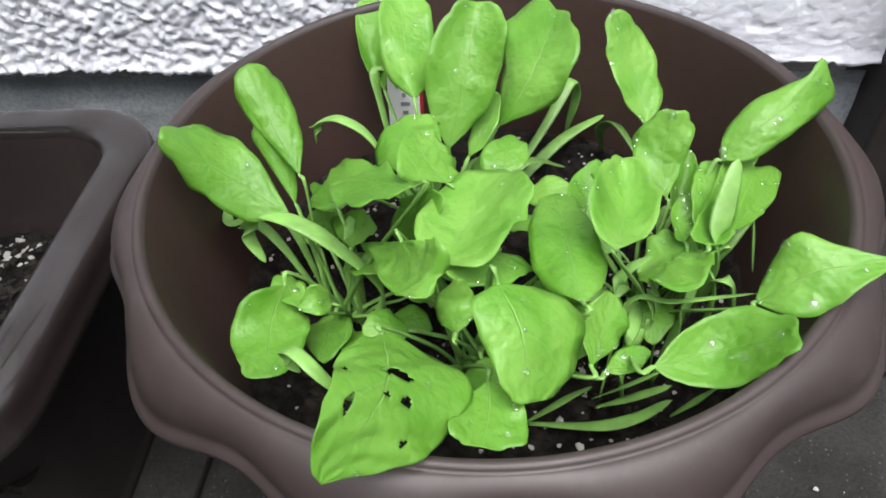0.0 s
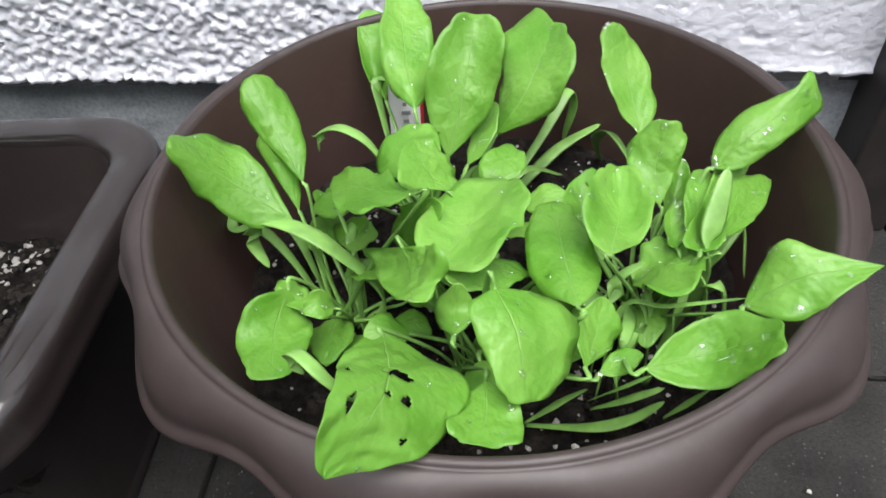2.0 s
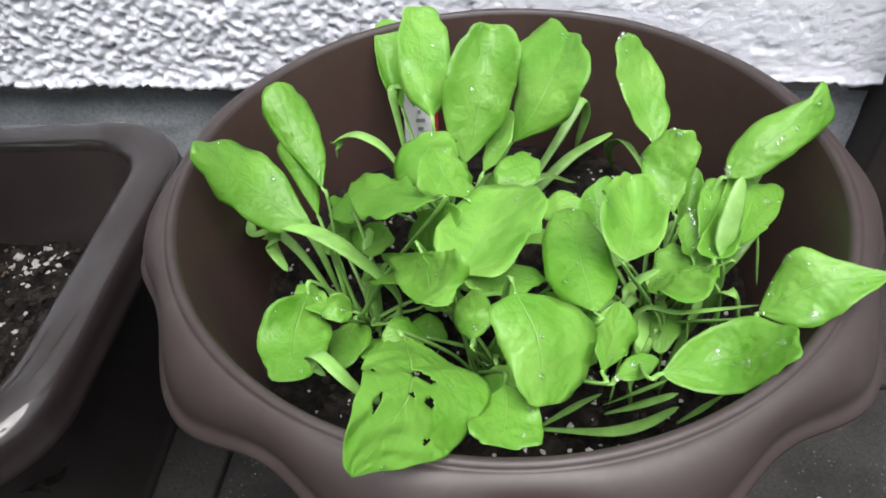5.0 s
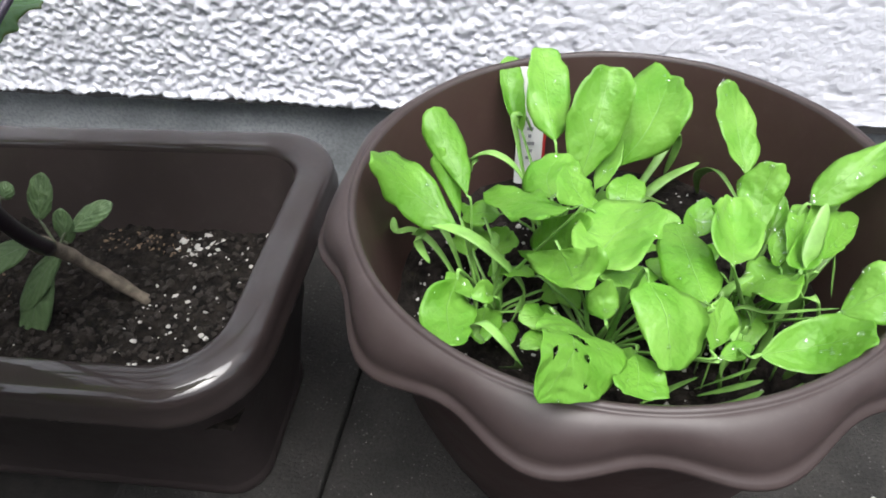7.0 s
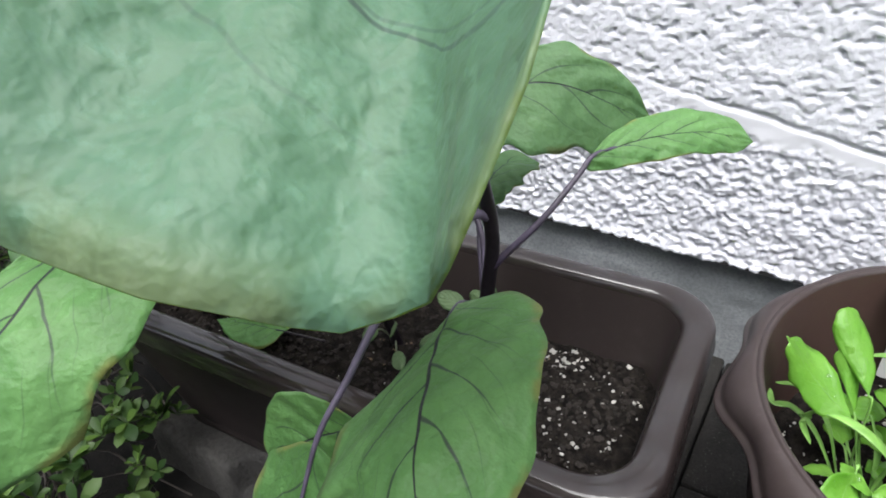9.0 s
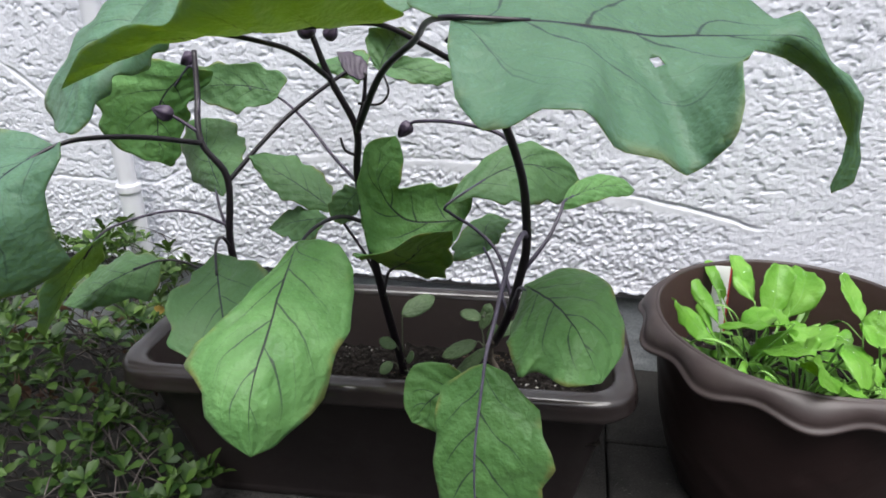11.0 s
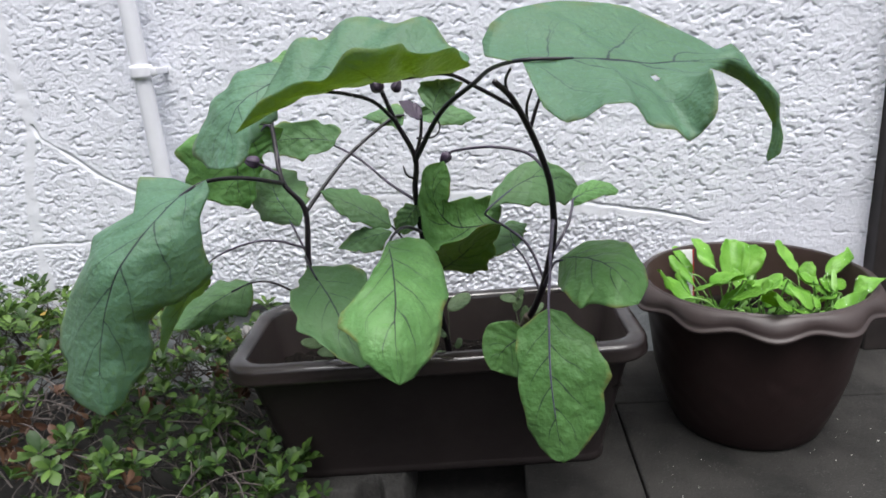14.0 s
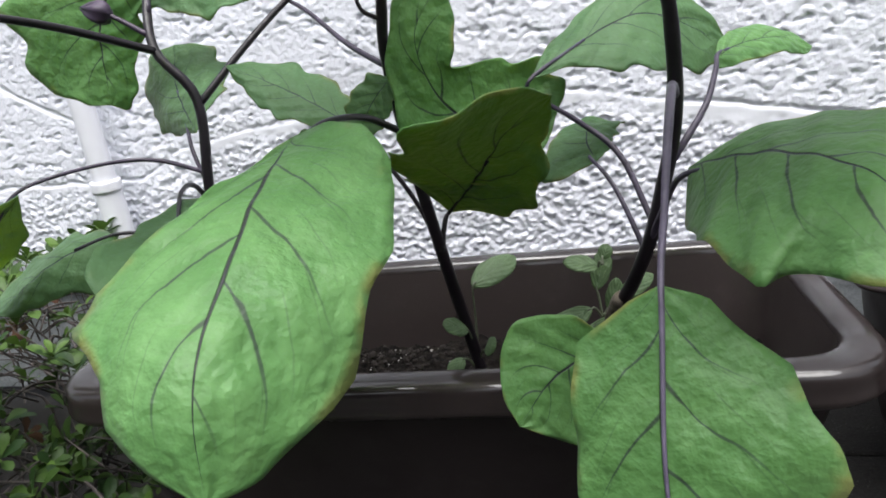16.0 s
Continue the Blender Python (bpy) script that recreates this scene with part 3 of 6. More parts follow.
def soil_bed(name, f, label):
    co, faces = lattice(120, 70, f)
    ob = new(name, mesh_of(name, co, faces))
    ob.data.materials.append(M_SOIL)
    HOME[ob.name] = Vector((0, 0, 0))
    return tagged(ob, label, "soil", kind="stuff")


def clods(x, y):
    return 0.008 * (field(x * 45, y * 45, 1) - 0.5) + 0.007 * (field(x * 120, y * 120, 2) - 0.5) + 0.005 * (field(x * 260, y * 260, 3) - 0.5)


def planter_soil(u, v):
    p, q = (2 * u - 1) * (PHX - 0.012), (2 * v - 1) * (PHY - 0.012)
    c, s = math.cos(PTURN), math.sin(PTURN)
    x, y = PCX + c * p - s * q, PCY + s * p + c * q
    return np.stack([x, y, 0.150 + clods(x, y) + 0.006 * field(x * 8, y * 8, 5)], -1)


soil_bed("planter_soil", planter_soil, "dark crumbly potting soil with perlite grains")

# ---- round bowl planter ----
BX, BY, BZ, BR = 0.538, -0.260, 0.2746, 0.1761


def build_bowl():
    pot = thing("bowl_planter", (BX, BY, 0.0), "matt brown round plastic planter with a scalloped rim", "planter")
    n = 264

    def ring(bm, r, z, wave=0.0, dip=0.0):
        out = []
        for k in range(n):
            a = 2 * math.pi * k / n
            w = math.cos(11 * (a + radians(68)))
            out.append(bm.verts.new((BX + (r + wave * w) * math.cos(a), BY + (r + wave * w) * math.sin(a), z - dip * w)))
        return out

    bm = bmesh.new()
    rings = [ring(bm, r, z) for r, z in ((0.112, 0.004), (0.116, 0.0), (0.121, 0.002), (0.127, 0.010), (0.135, 0.030), (0.145, 0.060), (0.159, 0.113), (0.1685, 0.180), (0.1775, 0.250))]
    loft(bm, rings)
    bm.faces.new(rings[0][::-1])
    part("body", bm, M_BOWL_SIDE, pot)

    def shell(name, rows, material):
        bm = bmesh.new()
        loft(bm, [ring(bm, *row) for row in rows])
        bmesh.ops.recalc_face_normals(bm, faces=bm.faces)
        part(name, bm, material, pot)

    shell("rim", (
        (0.1768, 0.252, 0.0, 0.0), (0.184, 0.2470, 0.003, 0.004), (0.1945, 0.2425, 0.0055, 0.004), (0.1985, 0.2418, 0.0060, 0.004), (0.2000, 0.2435, 0.0060, 0.004), (0.1998, 0.2460, 0.0060, 0.004),
        (0.1978, 0.2474, 0.0058, 0.004), (0.1966, 0.2492, 0.0056, 0.004), (0.1954, 0.2506, 0.0054, 0.0038), (0.1957, 0.2536, 0.0052, 0.0035), (0.1944, 0.2596, 0.0046, 0.003), (0.1915, 0.2658, 0.0036, 0.002),
        (0.1872, 0.2704, 0.0022, 0.001), (0.1830, 0.2726, 0.001, 0.0), (0.1812, 0.2729, 0.0, 0.0), (0.1804, 0.2727, 0.0, 0.0), (0.1798, 0.2737, 0.0, 0.0), (0.1787, 0.2748, 0.0, 0.0),
        (0.1770, 0.2748, 0.0, 0.0), (0.1755, 0.2740, 0.0, 0.0), (0.1746, 0.2718, 0.0, 0.0),
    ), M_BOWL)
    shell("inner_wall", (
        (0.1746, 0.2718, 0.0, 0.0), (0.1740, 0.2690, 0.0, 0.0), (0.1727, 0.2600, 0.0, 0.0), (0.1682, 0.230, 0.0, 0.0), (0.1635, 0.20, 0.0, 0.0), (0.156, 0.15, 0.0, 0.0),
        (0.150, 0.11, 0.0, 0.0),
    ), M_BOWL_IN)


build_bowl()


def bowl_soil(u, v):
    r, a = 0.1585 * u, 2 * math.pi * v
    x, y = BX + r * np.cos(a), BY + r * np.sin(a)
    return np.stack([x, y, 0.166 + clods(x, y)], -1)


soil_bed("bowl_soil", bowl_soil, "dark moist potting soil with perlite grains")


# ---- leaves ----
def blade(base, tip, left, right, wide=0.5, cup=0.10, blunt=0.55, lobes=0.0, wave=0.04, nu=18, nv=10, seed=0, holes=(), bend=0.0, fold=0.0):
    """A leaf sheet from its foot, tip and widest edges, with u and v kept for its veins."""
    base, tip, left, right = map(vec, (base, tip, left, right))
    half = (right - left).length / 2
    s0 = (right - left).normalized()
    mid = (left + right) / 2
    t0 = (tip - base).normalized()
    n0 = s0.cross(t0).normalized()
    mid = mid + n0 * (cup * half)
    a = blunt * wide / (1 - wide)
    top = wide ** a * (1 - wide) ** blunt
    rnd = random.Random(seed)
    ph = [rnd.uniform(0, 6.28) for _ in range(6)]
    bm = bmesh.new()
    uvl = bm.loops.layers.uv.new("UVMap")
    grid, tex = [], {}
    for i in range(nu + 1):
        u = i / nu
        l0 = (u - wide) * (u - 1) / wide
        l1 = u * (u - 1) / (wide * (wide - 1))
        l2 = u * (u - wide) / (1 - wide)
        c = base * l0 + mid * l1 + tip * l2
        d0, d1, d2 = (2 * u - wide - 1) / wide, (2 * u - 1) / (wide * (wide - 1)), (2 * u - wide) / (1 - wide)
        tan = (base * d0 + mid * d1 + tip * d2).normalized()
        s = (s0 - tan * s0.dot(tan)).normalized()
        nor = s.cross(tan)
        ue = min(max(u, 0.012), 0.996)
        w = half * ue ** a * (1 - ue) ** blunt / top
        row = []
        for j in range(nv + 1):
            v = -1 + 2 * j / nv
            side = 0 if v < 0 else 3
            edge = 1 + lobes * (math.sin(u * 15 + ph[side]) * 0.6 + math.sin(u * 27 + ph[side + 1]) * 0.4) * abs(v) ** 2
            ww = w * edge
            lift = -cup * abs(v) ** 1.7 * w + fold * abs(v) * w
            rip = wave * half * (math.sin(u * 9 + ph[side + 2] + v) * abs(v) ** 2 + 0.4 * math.sin(u * 21 + v * 3 + ph[1]) * abs(v))
            p = c + s * (v * ww * math.cos(bend * v)) + nor * (lift + rip)
            vert = bm.verts.new(p)
            tex[vert] = (u, (v + 1) / 2)
            row.append(vert)
        grid.append(row)
    for i in range(nu):
        for j in range(nv):
            q = (grid[i][j], grid[i + 1][j], grid[i + 1][j + 1], grid[i][j + 1])
            cu = sum(tex[x][0] for x in q) / 4
            cv = sum(tex[x][1] for x in q) / 4
            if any(((cu - hu) / ru) ** 2 + ((cv - hv) / rv) ** 2 < 1 + 0.45 * math.sin(5 * math.atan2((cv - hv) / rv, (cu - hu) / ru) + 9 * hu) for hu, hv, ru, rv in holes):
                continue
            face = bm.faces.new(q)
            for loop in face.loops:
                loop[uvl].uv = tex[loop.vert]
    return bm


def leafing(plant, bm, material, label="", thick=0.0007, name="leaf"):
    ob = part(name, bm, material, plant, label)
    sol = ob.modifiers.new("thickness", "SOLIDIFY")
    sol.thickness = thick
    sol.offset = 0
    return ob


def stem(plant, points, r0, r1, material, name="stem", sides=8, flat=1.0, label="", lump=0.0):
    bm = bmesh.new()
    tube_into(bm, points, r0, r1, sides, 6, flat, lump)
    return part(name, bm, material, plant, label)


def along(points, n):
    """n + 1 places at even steps of length along a smooth line through the points."""
    path = smooth_path(points, 10)
    dist = [0.0]
    for a, b in zip(path, path[1:]):
        dist.append(dist[-1] + (b - a).length)
    out, k = [], 0
    for i in range(n + 1):
        d = dist[-1] * i / n
        while k < len(path) - 2 and dist[k + 1] < d:
            k += 1
        f = (d - dist[k]) / max(dist[k + 1] - dist[k], 1e-9)
        out.append(path[k].lerp(path[k + 1], min(max(f, 0), 1)))
    return out


def margin(spine, side, nu):
    """A leaf's edge: places, or shares of the midrib's length with places, from foot to tip."""
    if len(side[0]) == 3:
        return along([spine[0]] + list(side) + [spine[-1]], nu)
    keys = [(0.0, *spine[0])] + list(side) + [(1.0, *spine[-1])]
    us = [q[0] for q in keys]
    return [Vector([float(np.interp(i / nu, us, [q[c] for q in keys])) for c in (1, 2, 3)]) for i in range(nu + 1)]


def sheet(spine, left, right, nu=40, nv=16, seed=0, scallop=0.05, wave=0.05, holes=(), quilt=0.0, blunt=0.0):
    """A large leaf hung on its midrib and its two margins."""
    rnd = random.Random(seed)
    a = along(spine, nu)
    b = margin(spine, left, nu)
    c = margin(spine, right, nu)
    ph = [rnd.uniform(0, 6.28) for _ in range(6)]
    bm = bmesh.new()
    uvl = bm.loops.layers.uv.new("UVMap")
    tex, grid = {}, []
    for i in range(nu + 1):
        u = i / nu
        m, l, r = a[i], b[i], c[i]
        t = max(0.0, (u - 0.82) / 0.18)
        if blunt and 0 < t < 1:
            grow = 1 + blunt * (math.sqrt((1 + t) / (1 - t)) - 1)
            l, r = m + (l - m) * grow, m + (r - m) * grow
        span = (r - l).length / 2
        tan = a[min(i + 1, nu)] - a[max(i - 1, 0)]
        nor = (r - l).cross(tan)
        nor = nor.normalized() if nor.length > 1e-9 else Vector((0, 0, 1))
        row = []
        for j in range(nv + 1):
            v = -1 + 2 * j / nv
            s = 0 if v < 0 else 3
            grow = 1 + scallop * (math.sin(u * 27 + ph[s]) * 0.6 + math.sin(u * 46 + ph[s + 1]) * 0.4) * abs(v) ** 3
            p = m + (l - m) * (v * (v - 1) / 2) * grow + (r - m) * (v * (v + 1) / 2) * grow
            rip = math.sin(u * 17 + ph[s + 2]) * abs(v) ** 3 + 0.5 * math.sin(u * 31 + v * 5 + ph[s]) * v * v + 0.25 * math.sin(u * 40 + v * 9)
            puff = abs(math.cos(math.pi * 5 * (u - 0.30 * abs(v)))) ** 0.7 * (1 - v ** 4) * min(1, 3 * abs(v)) if quilt else 0
            p = p + nor * (wave * span * rip + quilt * span * puff)
            vert = bm.verts.new(p)
            tex[vert] = (u, (v + 1) / 2)
            row.append(vert)
        grid.append(row)
    for i in range(nu):
        for j in range(nv):
            q = (grid[i][j], grid[i + 1][j], grid[i + 1][j + 1], grid[i][j + 1])
            cu, cv = sum(tex[x][0] for x in q) / 4, sum(tex[x][1] for x in q) / 4
            if any(((cu - hu) / ru) ** 2 + ((cv - hv) / rv) ** 2 < 1 + 0.35 * math.sin(3 * math.atan2((cv - hv) / rv, (cu - hu) / ru) + 9 * hu) for hu, hv, ru, rv in holes):
                continue
            face = bm.faces.new(q)
            for loop in face.loops:
                loop[uvl].uv = tex[loop.vert]
    bmesh.ops.remove_doubles(bm, verts=bm.verts, dist=1e-6)
    bm.normal_update()
    return bm


# ---- spinach in the bowl ----
SOIL_B = 0.166


def spinach(name_at, label):
    return thing("spinach_plant", (name_at[0], name_at[1], SOIL_B), label, "spinach", "spinach in the bowl")


DEW = []


def spleaf(plant, seed, spine, left, right, wave=0.05, nu=22, nv=12, holes=()):
    """One spinach leaf with its stalk down to the plant's foot."""
    bm = sheet(spine, left, right, nu, nv, seed, 0.03, wave * 1.5, holes, 0.008 if seed == 26 else 0.035, 0.0 if seed in (26, 51) else 0.55)
    rnd = random.Random(seed * 7 + 1)
    if 40 < seed < 100 or seed < 100 and rnd.random() < 0.75:
        for face in rnd.sample(list(bm.faces), 8 if seed > 40 else 3):
            DEW.append((face.calc_center_median(), face.normal.copy()))
    leafing(plant, bm, M_SPINACH, thick=0.00035)
    home = HOME[plant.name]
    b, m = vec(spine[0]), vec(spine[1])
    foot = Vector((home.x + rnd.uniform(-0.010, 0.010), home.y + rnd.uniform(-0.010, 0.010), SOIL_B - 0.004))
    back = (b - m).normalized() * min(0.010, (b - foot).length * 0.2)
    low = foot.lerp(b + back, 0.5) + Vector((rnd.uniform(-0.004, 0.004), rnd.uniform(-0.004, 0.004), 0.004))
    stem(plant, [foot, low, b + back * 0.6, b, b.lerp(m, 0.05)], 0.0021, 0.0008, M_SPIN_STEM, "stalk", 7, 0.55)


def ribbon(plant, points, width=0.0036):
    width *= 1.3
    bm = bmesh.new()
    tube_into(bm, points, width, width, 10, 8, 0.22, 0.0, lambda s: (0.35 + 0.65 * min(1.0, 2.5 * s)) * math.sqrt(max(1.0 - s ** 5, 0.004)))
    part("seed_leaf", bm, M_SPIN_STEM, plant, "narrow curled seed leaf")


pa = spinach((0.455, -0.300), "young bright green spinach plant with upright oval leaves")
spleaf(pa, 1, [(0.433, -0.285, 0.242), (0.402, -0.278, 0.265), (0.377, -0.284, 0.298)],
       [(0.412, -0.262, 0.267), (0.388, -0.250, 0.276), (0.377, -0.265, 0.288)], [(0.409, -0.292, 0.246), (0.388, -0.290, 0.265), (0.379, -0.287, 0.285)])
spleaf(pa, 2, [(0.438, -0.270, 0.259), (0.421, -0.250, 0.282), (0.409, -0.229, 0.304)],
       [(0.410, -0.250, 0.280), (0.402, -0.240, 0.296)], [(0.437, -0.250, 0.273), (0.423, -0.226, 0.291)])
spleaf(pa, 3, [(0.433, -0.275, 0.242), (0.422, -0.260, 0.265), (0.418, -0.251, 0.286)],
       [(0.418, -0.262, 0.261), (0.409, -0.252, 0.273)], [(0.432, -0.262, 0.252), (0.425, -0.250, 0.272)])
spleaf(pa, 4, [(0.464, -0.288, 0.222), (0.458, -0.260, 0.209), (0.460, -0.250, 0.215)],
       [(0.443, -0.255, 0.198), (0.441, -0.245, 0.202)], [(0.474, -0.272, 0.218), (0.470, -0.260, 0.219)])
spleaf(pa, 5, [(0.509, -0.307, 0.285), (0.481, -0.290, 0.273), (0.446, -0.250, 0.242)],
       [(0.484, -0.265, 0.263), (0.463, -0.245, 0.250), (0.448, -0.235, 0.239)], [(0.500, -0.325, 0.296), (0.492, -0.343, 0.304), (0.469, -0.310, 0.279)])
spleaf(pa, 6, [(0.440, -0.330, 0.239), (0.436, -0.350, 0.231), (0.446, -0.385, 0.238)],
       [(0.427, -0.345, 0.247), (0.420, -0.360, 0.236), (0.434, -0.382, 0.239)], [(0.446, -0.335, 0.226), (0.454, -0.346, 0.226), (0.455, -0.372, 0.234)])
spleaf(pa, 7, [(0.456, -0.335, 0.227), (0.443, -0.330, 0.232), (0.431, -0.325, 0.235)],
       [(0.442, -0.320, 0.231), (0.433, -0.320, 0.233)], [(0.449, -0.340, 0.233), (0.435, -0.335, 0.233)])
spleaf(pa, 8, [(0.464, -0.335, 0.230), (0.459, -0.340, 0.240), (0.451, -0.345, 0.239)],
       [(0.463, -0.335, 0.243), (0.456, -0.338, 0.247)], [(0.464, -0.345, 0.234), (0.457, -0.348, 0.238)])
spleaf(pa, 9, [(0.445, -0.250, 0.221), (0.433, -0.235, 0.215), (0.423, -0.225, 0.213)],
       [(0.436, -0.230, 0.215), (0.427, -0.225, 0.214)], [(0.442, -0.250, 0.215), (0.430, -0.240, 0.213)])
pb = spinach((0.508, -0.235), "tall bright green spinach plant with broad upright leaves")
spleaf(pb, 11, [(0.466, -0.160, 0.240), (0.452, -0.130, 0.258), (0.447, -0.100, 0.277)],
       [(0.452, -0.150, 0.256), (0.442, -0.115, 0.271)], [(0.468, -0.155, 0.255), (0.459, -0.105, 0.270)])
spleaf(pb, 12, [(0.494, -0.205, 0.264), (0.485, -0.170, 0.280), (0.477, -0.125, 0.298)],
       [(0.474, -0.185, 0.269), (0.469, -0.165, 0.292), (0.470, -0.140, 0.299)], [(0.501, -0.180, 0.262), (0.502, -0.155, 0.282), (0.492, -0.130, 0.294)])
spleaf(pb, 13, [(0.514, -0.220, 0.238), (0.524, -0.195, 0.273), (0.530, -0.165, 0.305)],
       [(0.503, -0.210, 0.261), (0.502, -0.200, 0.286), (0.513, -0.180, 0.305)], [(0.538, -0.200, 0.256), (0.548, -0.190, 0.293), (0.545, -0.175, 0.302)])
spleaf(pb, 14, [(0.526, -0.220, 0.232), (0.535, -0.200, 0.243), (0.543, -0.185, 0.256)],
       [(0.526, -0.200, 0.236), (0.533, -0.185, 0.250)], [(0.538, -0.215, 0.241), (0.545, -0.200, 0.252)])
spleaf(pb, 15, [(0.543, -0.190, 0.233), (0.564, -0.175, 0.262), (0.579, -0.130, 0.281)],
       [(0.545, -0.165, 0.250), (0.547, -0.130, 0.271), (0.564, -0.115, 0.281)], [(0.579, -0.188, 0.252), (0.591, -0.178, 0.282), (0.587, -0.150, 0.284)])
spleaf(pb, 16, [(0.496, -0.270, 0.262), (0.491, -0.245, 0.262), (0.499, -0.220, 0.264)],
       [(0.474, -0.245, 0.247), (0.475, -0.232, 0.254), (0.485, -0.222, 0.261)], [(0.512, -0.262, 0.268), (0.514, -0.248, 0.273), (0.510, -0.230, 0.267)])
spleaf(pb, 17, [(0.521, -0.285, 0.268), (0.509, -0.280, 0.282), (0.507, -0.262, 0.284)],
       [(0.500, -0.300, 0.285), (0.498, -0.285, 0.290), (0.501, -0.272, 0.289)], [(0.527, -0.275, 0.265), (0.519, -0.265, 0.276), (0.513, -0.262, 0.282)])
spleaf(pb, 18, [(0.548, -0.240, 0.237), (0.549, -0.225, 0.240), (0.551, -0.206, 0.239)],
       [(0.535, -0.235, 0.237), (0.536, -0.222, 0.242)], [(0.560, -0.235, 0.238), (0.562, -0.220, 0.241)])
pc = spinach((0.535, -0.325), "spinach plant with large flat leaves, one eaten into holes")
spleaf(pc, 21, [(0.523, -0.345, 0.274), (0.538, -0.310, 0.271), (0.562, -0.305, 0.289)],
       [(0.510, -0.330, 0.279), (0.520, -0.285, 0.268), (0.545, -0.272, 0.267)], [(0.541, -0.355, 0.284), (0.556, -0.338, 0.290), (0.562, -0.320, 0.288)], wave=0.03)
spleaf(pc, 22, [(0.490, -0.280, 0.218), (0.499, -0.280, 0.241), (0.517, -0.300, 0.277)],
       [(0.482, -0.265, 0.217), (0.492, -0.265, 0.238)], [(0.512, -0.310, 0.254), (0.521, -0.310, 0.276)])
spleaf(pc, 23, [(0.504, -0.330, 0.272), (0.511, -0.352, 0.275), (0.516, -0.376, 0.287)],
       [(0.481, -0.310, 0.247), (0.498, -0.352, 0.267)], [(0.527, -0.357, 0.300), (0.528, -0.362, 0.288), (0.521, -0.372, 0.285)])
spleaf(pc, 24, [(0.585, -0.364, 0.272), (0.580, -0.330, 0.269), (0.577, -0.275, 0.253)],
       [(0.567, -0.346, 0.265), (0.562, -0.318, 0.266), (0.567, -0.290, 0.259)], [(0.596, -0.346, 0.268), (0.594, -0.318, 0.267), (0.587, -0.285, 0.255)])
spleaf(pc, 25, [(0.550, -0.375, 0.297), (0.559, -0.392, 0.290), (0.564, -0.410, 0.270)],
       [(0.540, -0.387, 0.298), (0.548, -0.402, 0.287), (0.554, -0.412, 0.279)], [(0.571, -0.368, 0.284), (0.585, -0.377, 0.273), (0.577, -0.397, 0.265)], wave=0.03)
spleaf(pc, 26, [(0.504, -0.385, 0.276), (0.514, -0.425, 0.299), (0.500, -0.459, 0.300)],
       [(0.496, -0.410, 0.298), (0.500, -0.443, 0.315), (0.497, -0.456, 0.306)], [(0.524, -0.390, 0.269), (0.541, -0.409, 0.273), (0.527, -0.437, 0.277)], nu=70, nv=50, holes=((0.42, 0.55, 0.030, 0.115), (0.50, 0.13, 0.022, 0.030), (0.690, 0.250, 0.052, 0.042), (0.575, 0.53, 0.015, 0.022), (0.550, 0.68, 0.024, 0.045), (0.692, 0.85, 0.020, 0.024)))
spleaf(pc, 27, [(0.547, -0.400, 0.268), (0.548, -0.415, 0.269), (0.546, -0.430, 0.272)],
       [(0.540, -0.410, 0.272), (0.534, -0.428, 0.279)], [(0.559, -0.406, 0.267), (0.562, -0.426, 0.269)])
spleaf(pc, 28, [(0.532, -0.375, 0.263), (0.531, -0.360, 0.262), (0.533, -0.355, 0.276)],
       [(0.523, -0.362, 0.254), (0.522, -0.355, 0.262)], [(0.539, -0.365, 0.261), (0.539, -0.355, 0.264)])
spleaf(pc, 29, [(0.588, -0.385, 0.258), (0.594, -0.365, 0.258), (0.597, -0.353, 0.267)],
       [(0.584, -0.376, 0.266), (0.587, -0.362, 0.268)], [(0.603, -0.365, 0.248), (0.605, -0.358, 0.257)])
spleaf(pc, 30, [(0.595, -0.380, 0.246), (0.606, -0.373, 0.245), (0.616, -0.367, 0.244)],
       [(0.600, -0.370, 0.246), (0.608, -0.365, 0.246)], [(0.603, -0.380, 0.245), (0.611, -0.375, 0.243)])
spleaf(pc, 31, [(0.565, -0.330, 0.255), (0.544, -0.335, 0.262), (0.526, -0.350, 0.274)],
       [(0.555, -0.320, 0.254), (0.538, -0.325, 0.259)], [(0.553, -0.345, 0.261), (0.537, -0.352, 0.267)])
pd = spinach((0.628, -0.290), "bushy bright green spinach plant leaning over the rim, wet leaves")
spleaf(pd, 41, [(0.630, -0.217, 0.252), (0.621, -0.190, 0.277), (0.611, -0.175, 0.304)],
       [(0.613, -0.207, 0.271), (0.604, -0.186, 0.294)], [(0.639, -0.200, 0.262), (0.630, -0.175, 0.285)])
spleaf(pd, 42, [(0.635, -0.270, 0.246), (0.632, -0.255, 0.263), (0.637, -0.245, 0.284)],
       [(0.621, -0.262, 0.257), (0.617, -0.245, 0.265), (0.627, -0.240, 0.277)], [(0.640, -0.262, 0.255), (0.647, -0.250, 0.273), (0.643, -0.245, 0.280)])
spleaf(pd, 43, [(0.598, -0.345, 0.285), (0.608, -0.300, 0.267), (0.609, -0.270, 0.273)],
       [(0.590, -0.335, 0.286), (0.588, -0.315, 0.295), (0.596, -0.290, 0.286)], [(0.616, -0.325, 0.275), (0.623, -0.300, 0.277), (0.619, -0.280, 0.276)], wave=0.06)
spleaf(pd, 44, [(0.592, -0.280, 0.246), (0.593, -0.265, 0.251), (0.599, -0.250, 0.256)],
       [(0.583, -0.280, 0.254), (0.586, -0.262, 0.254)], [(0.601, -0.275, 0.248), (0.603, -0.260, 0.255)])
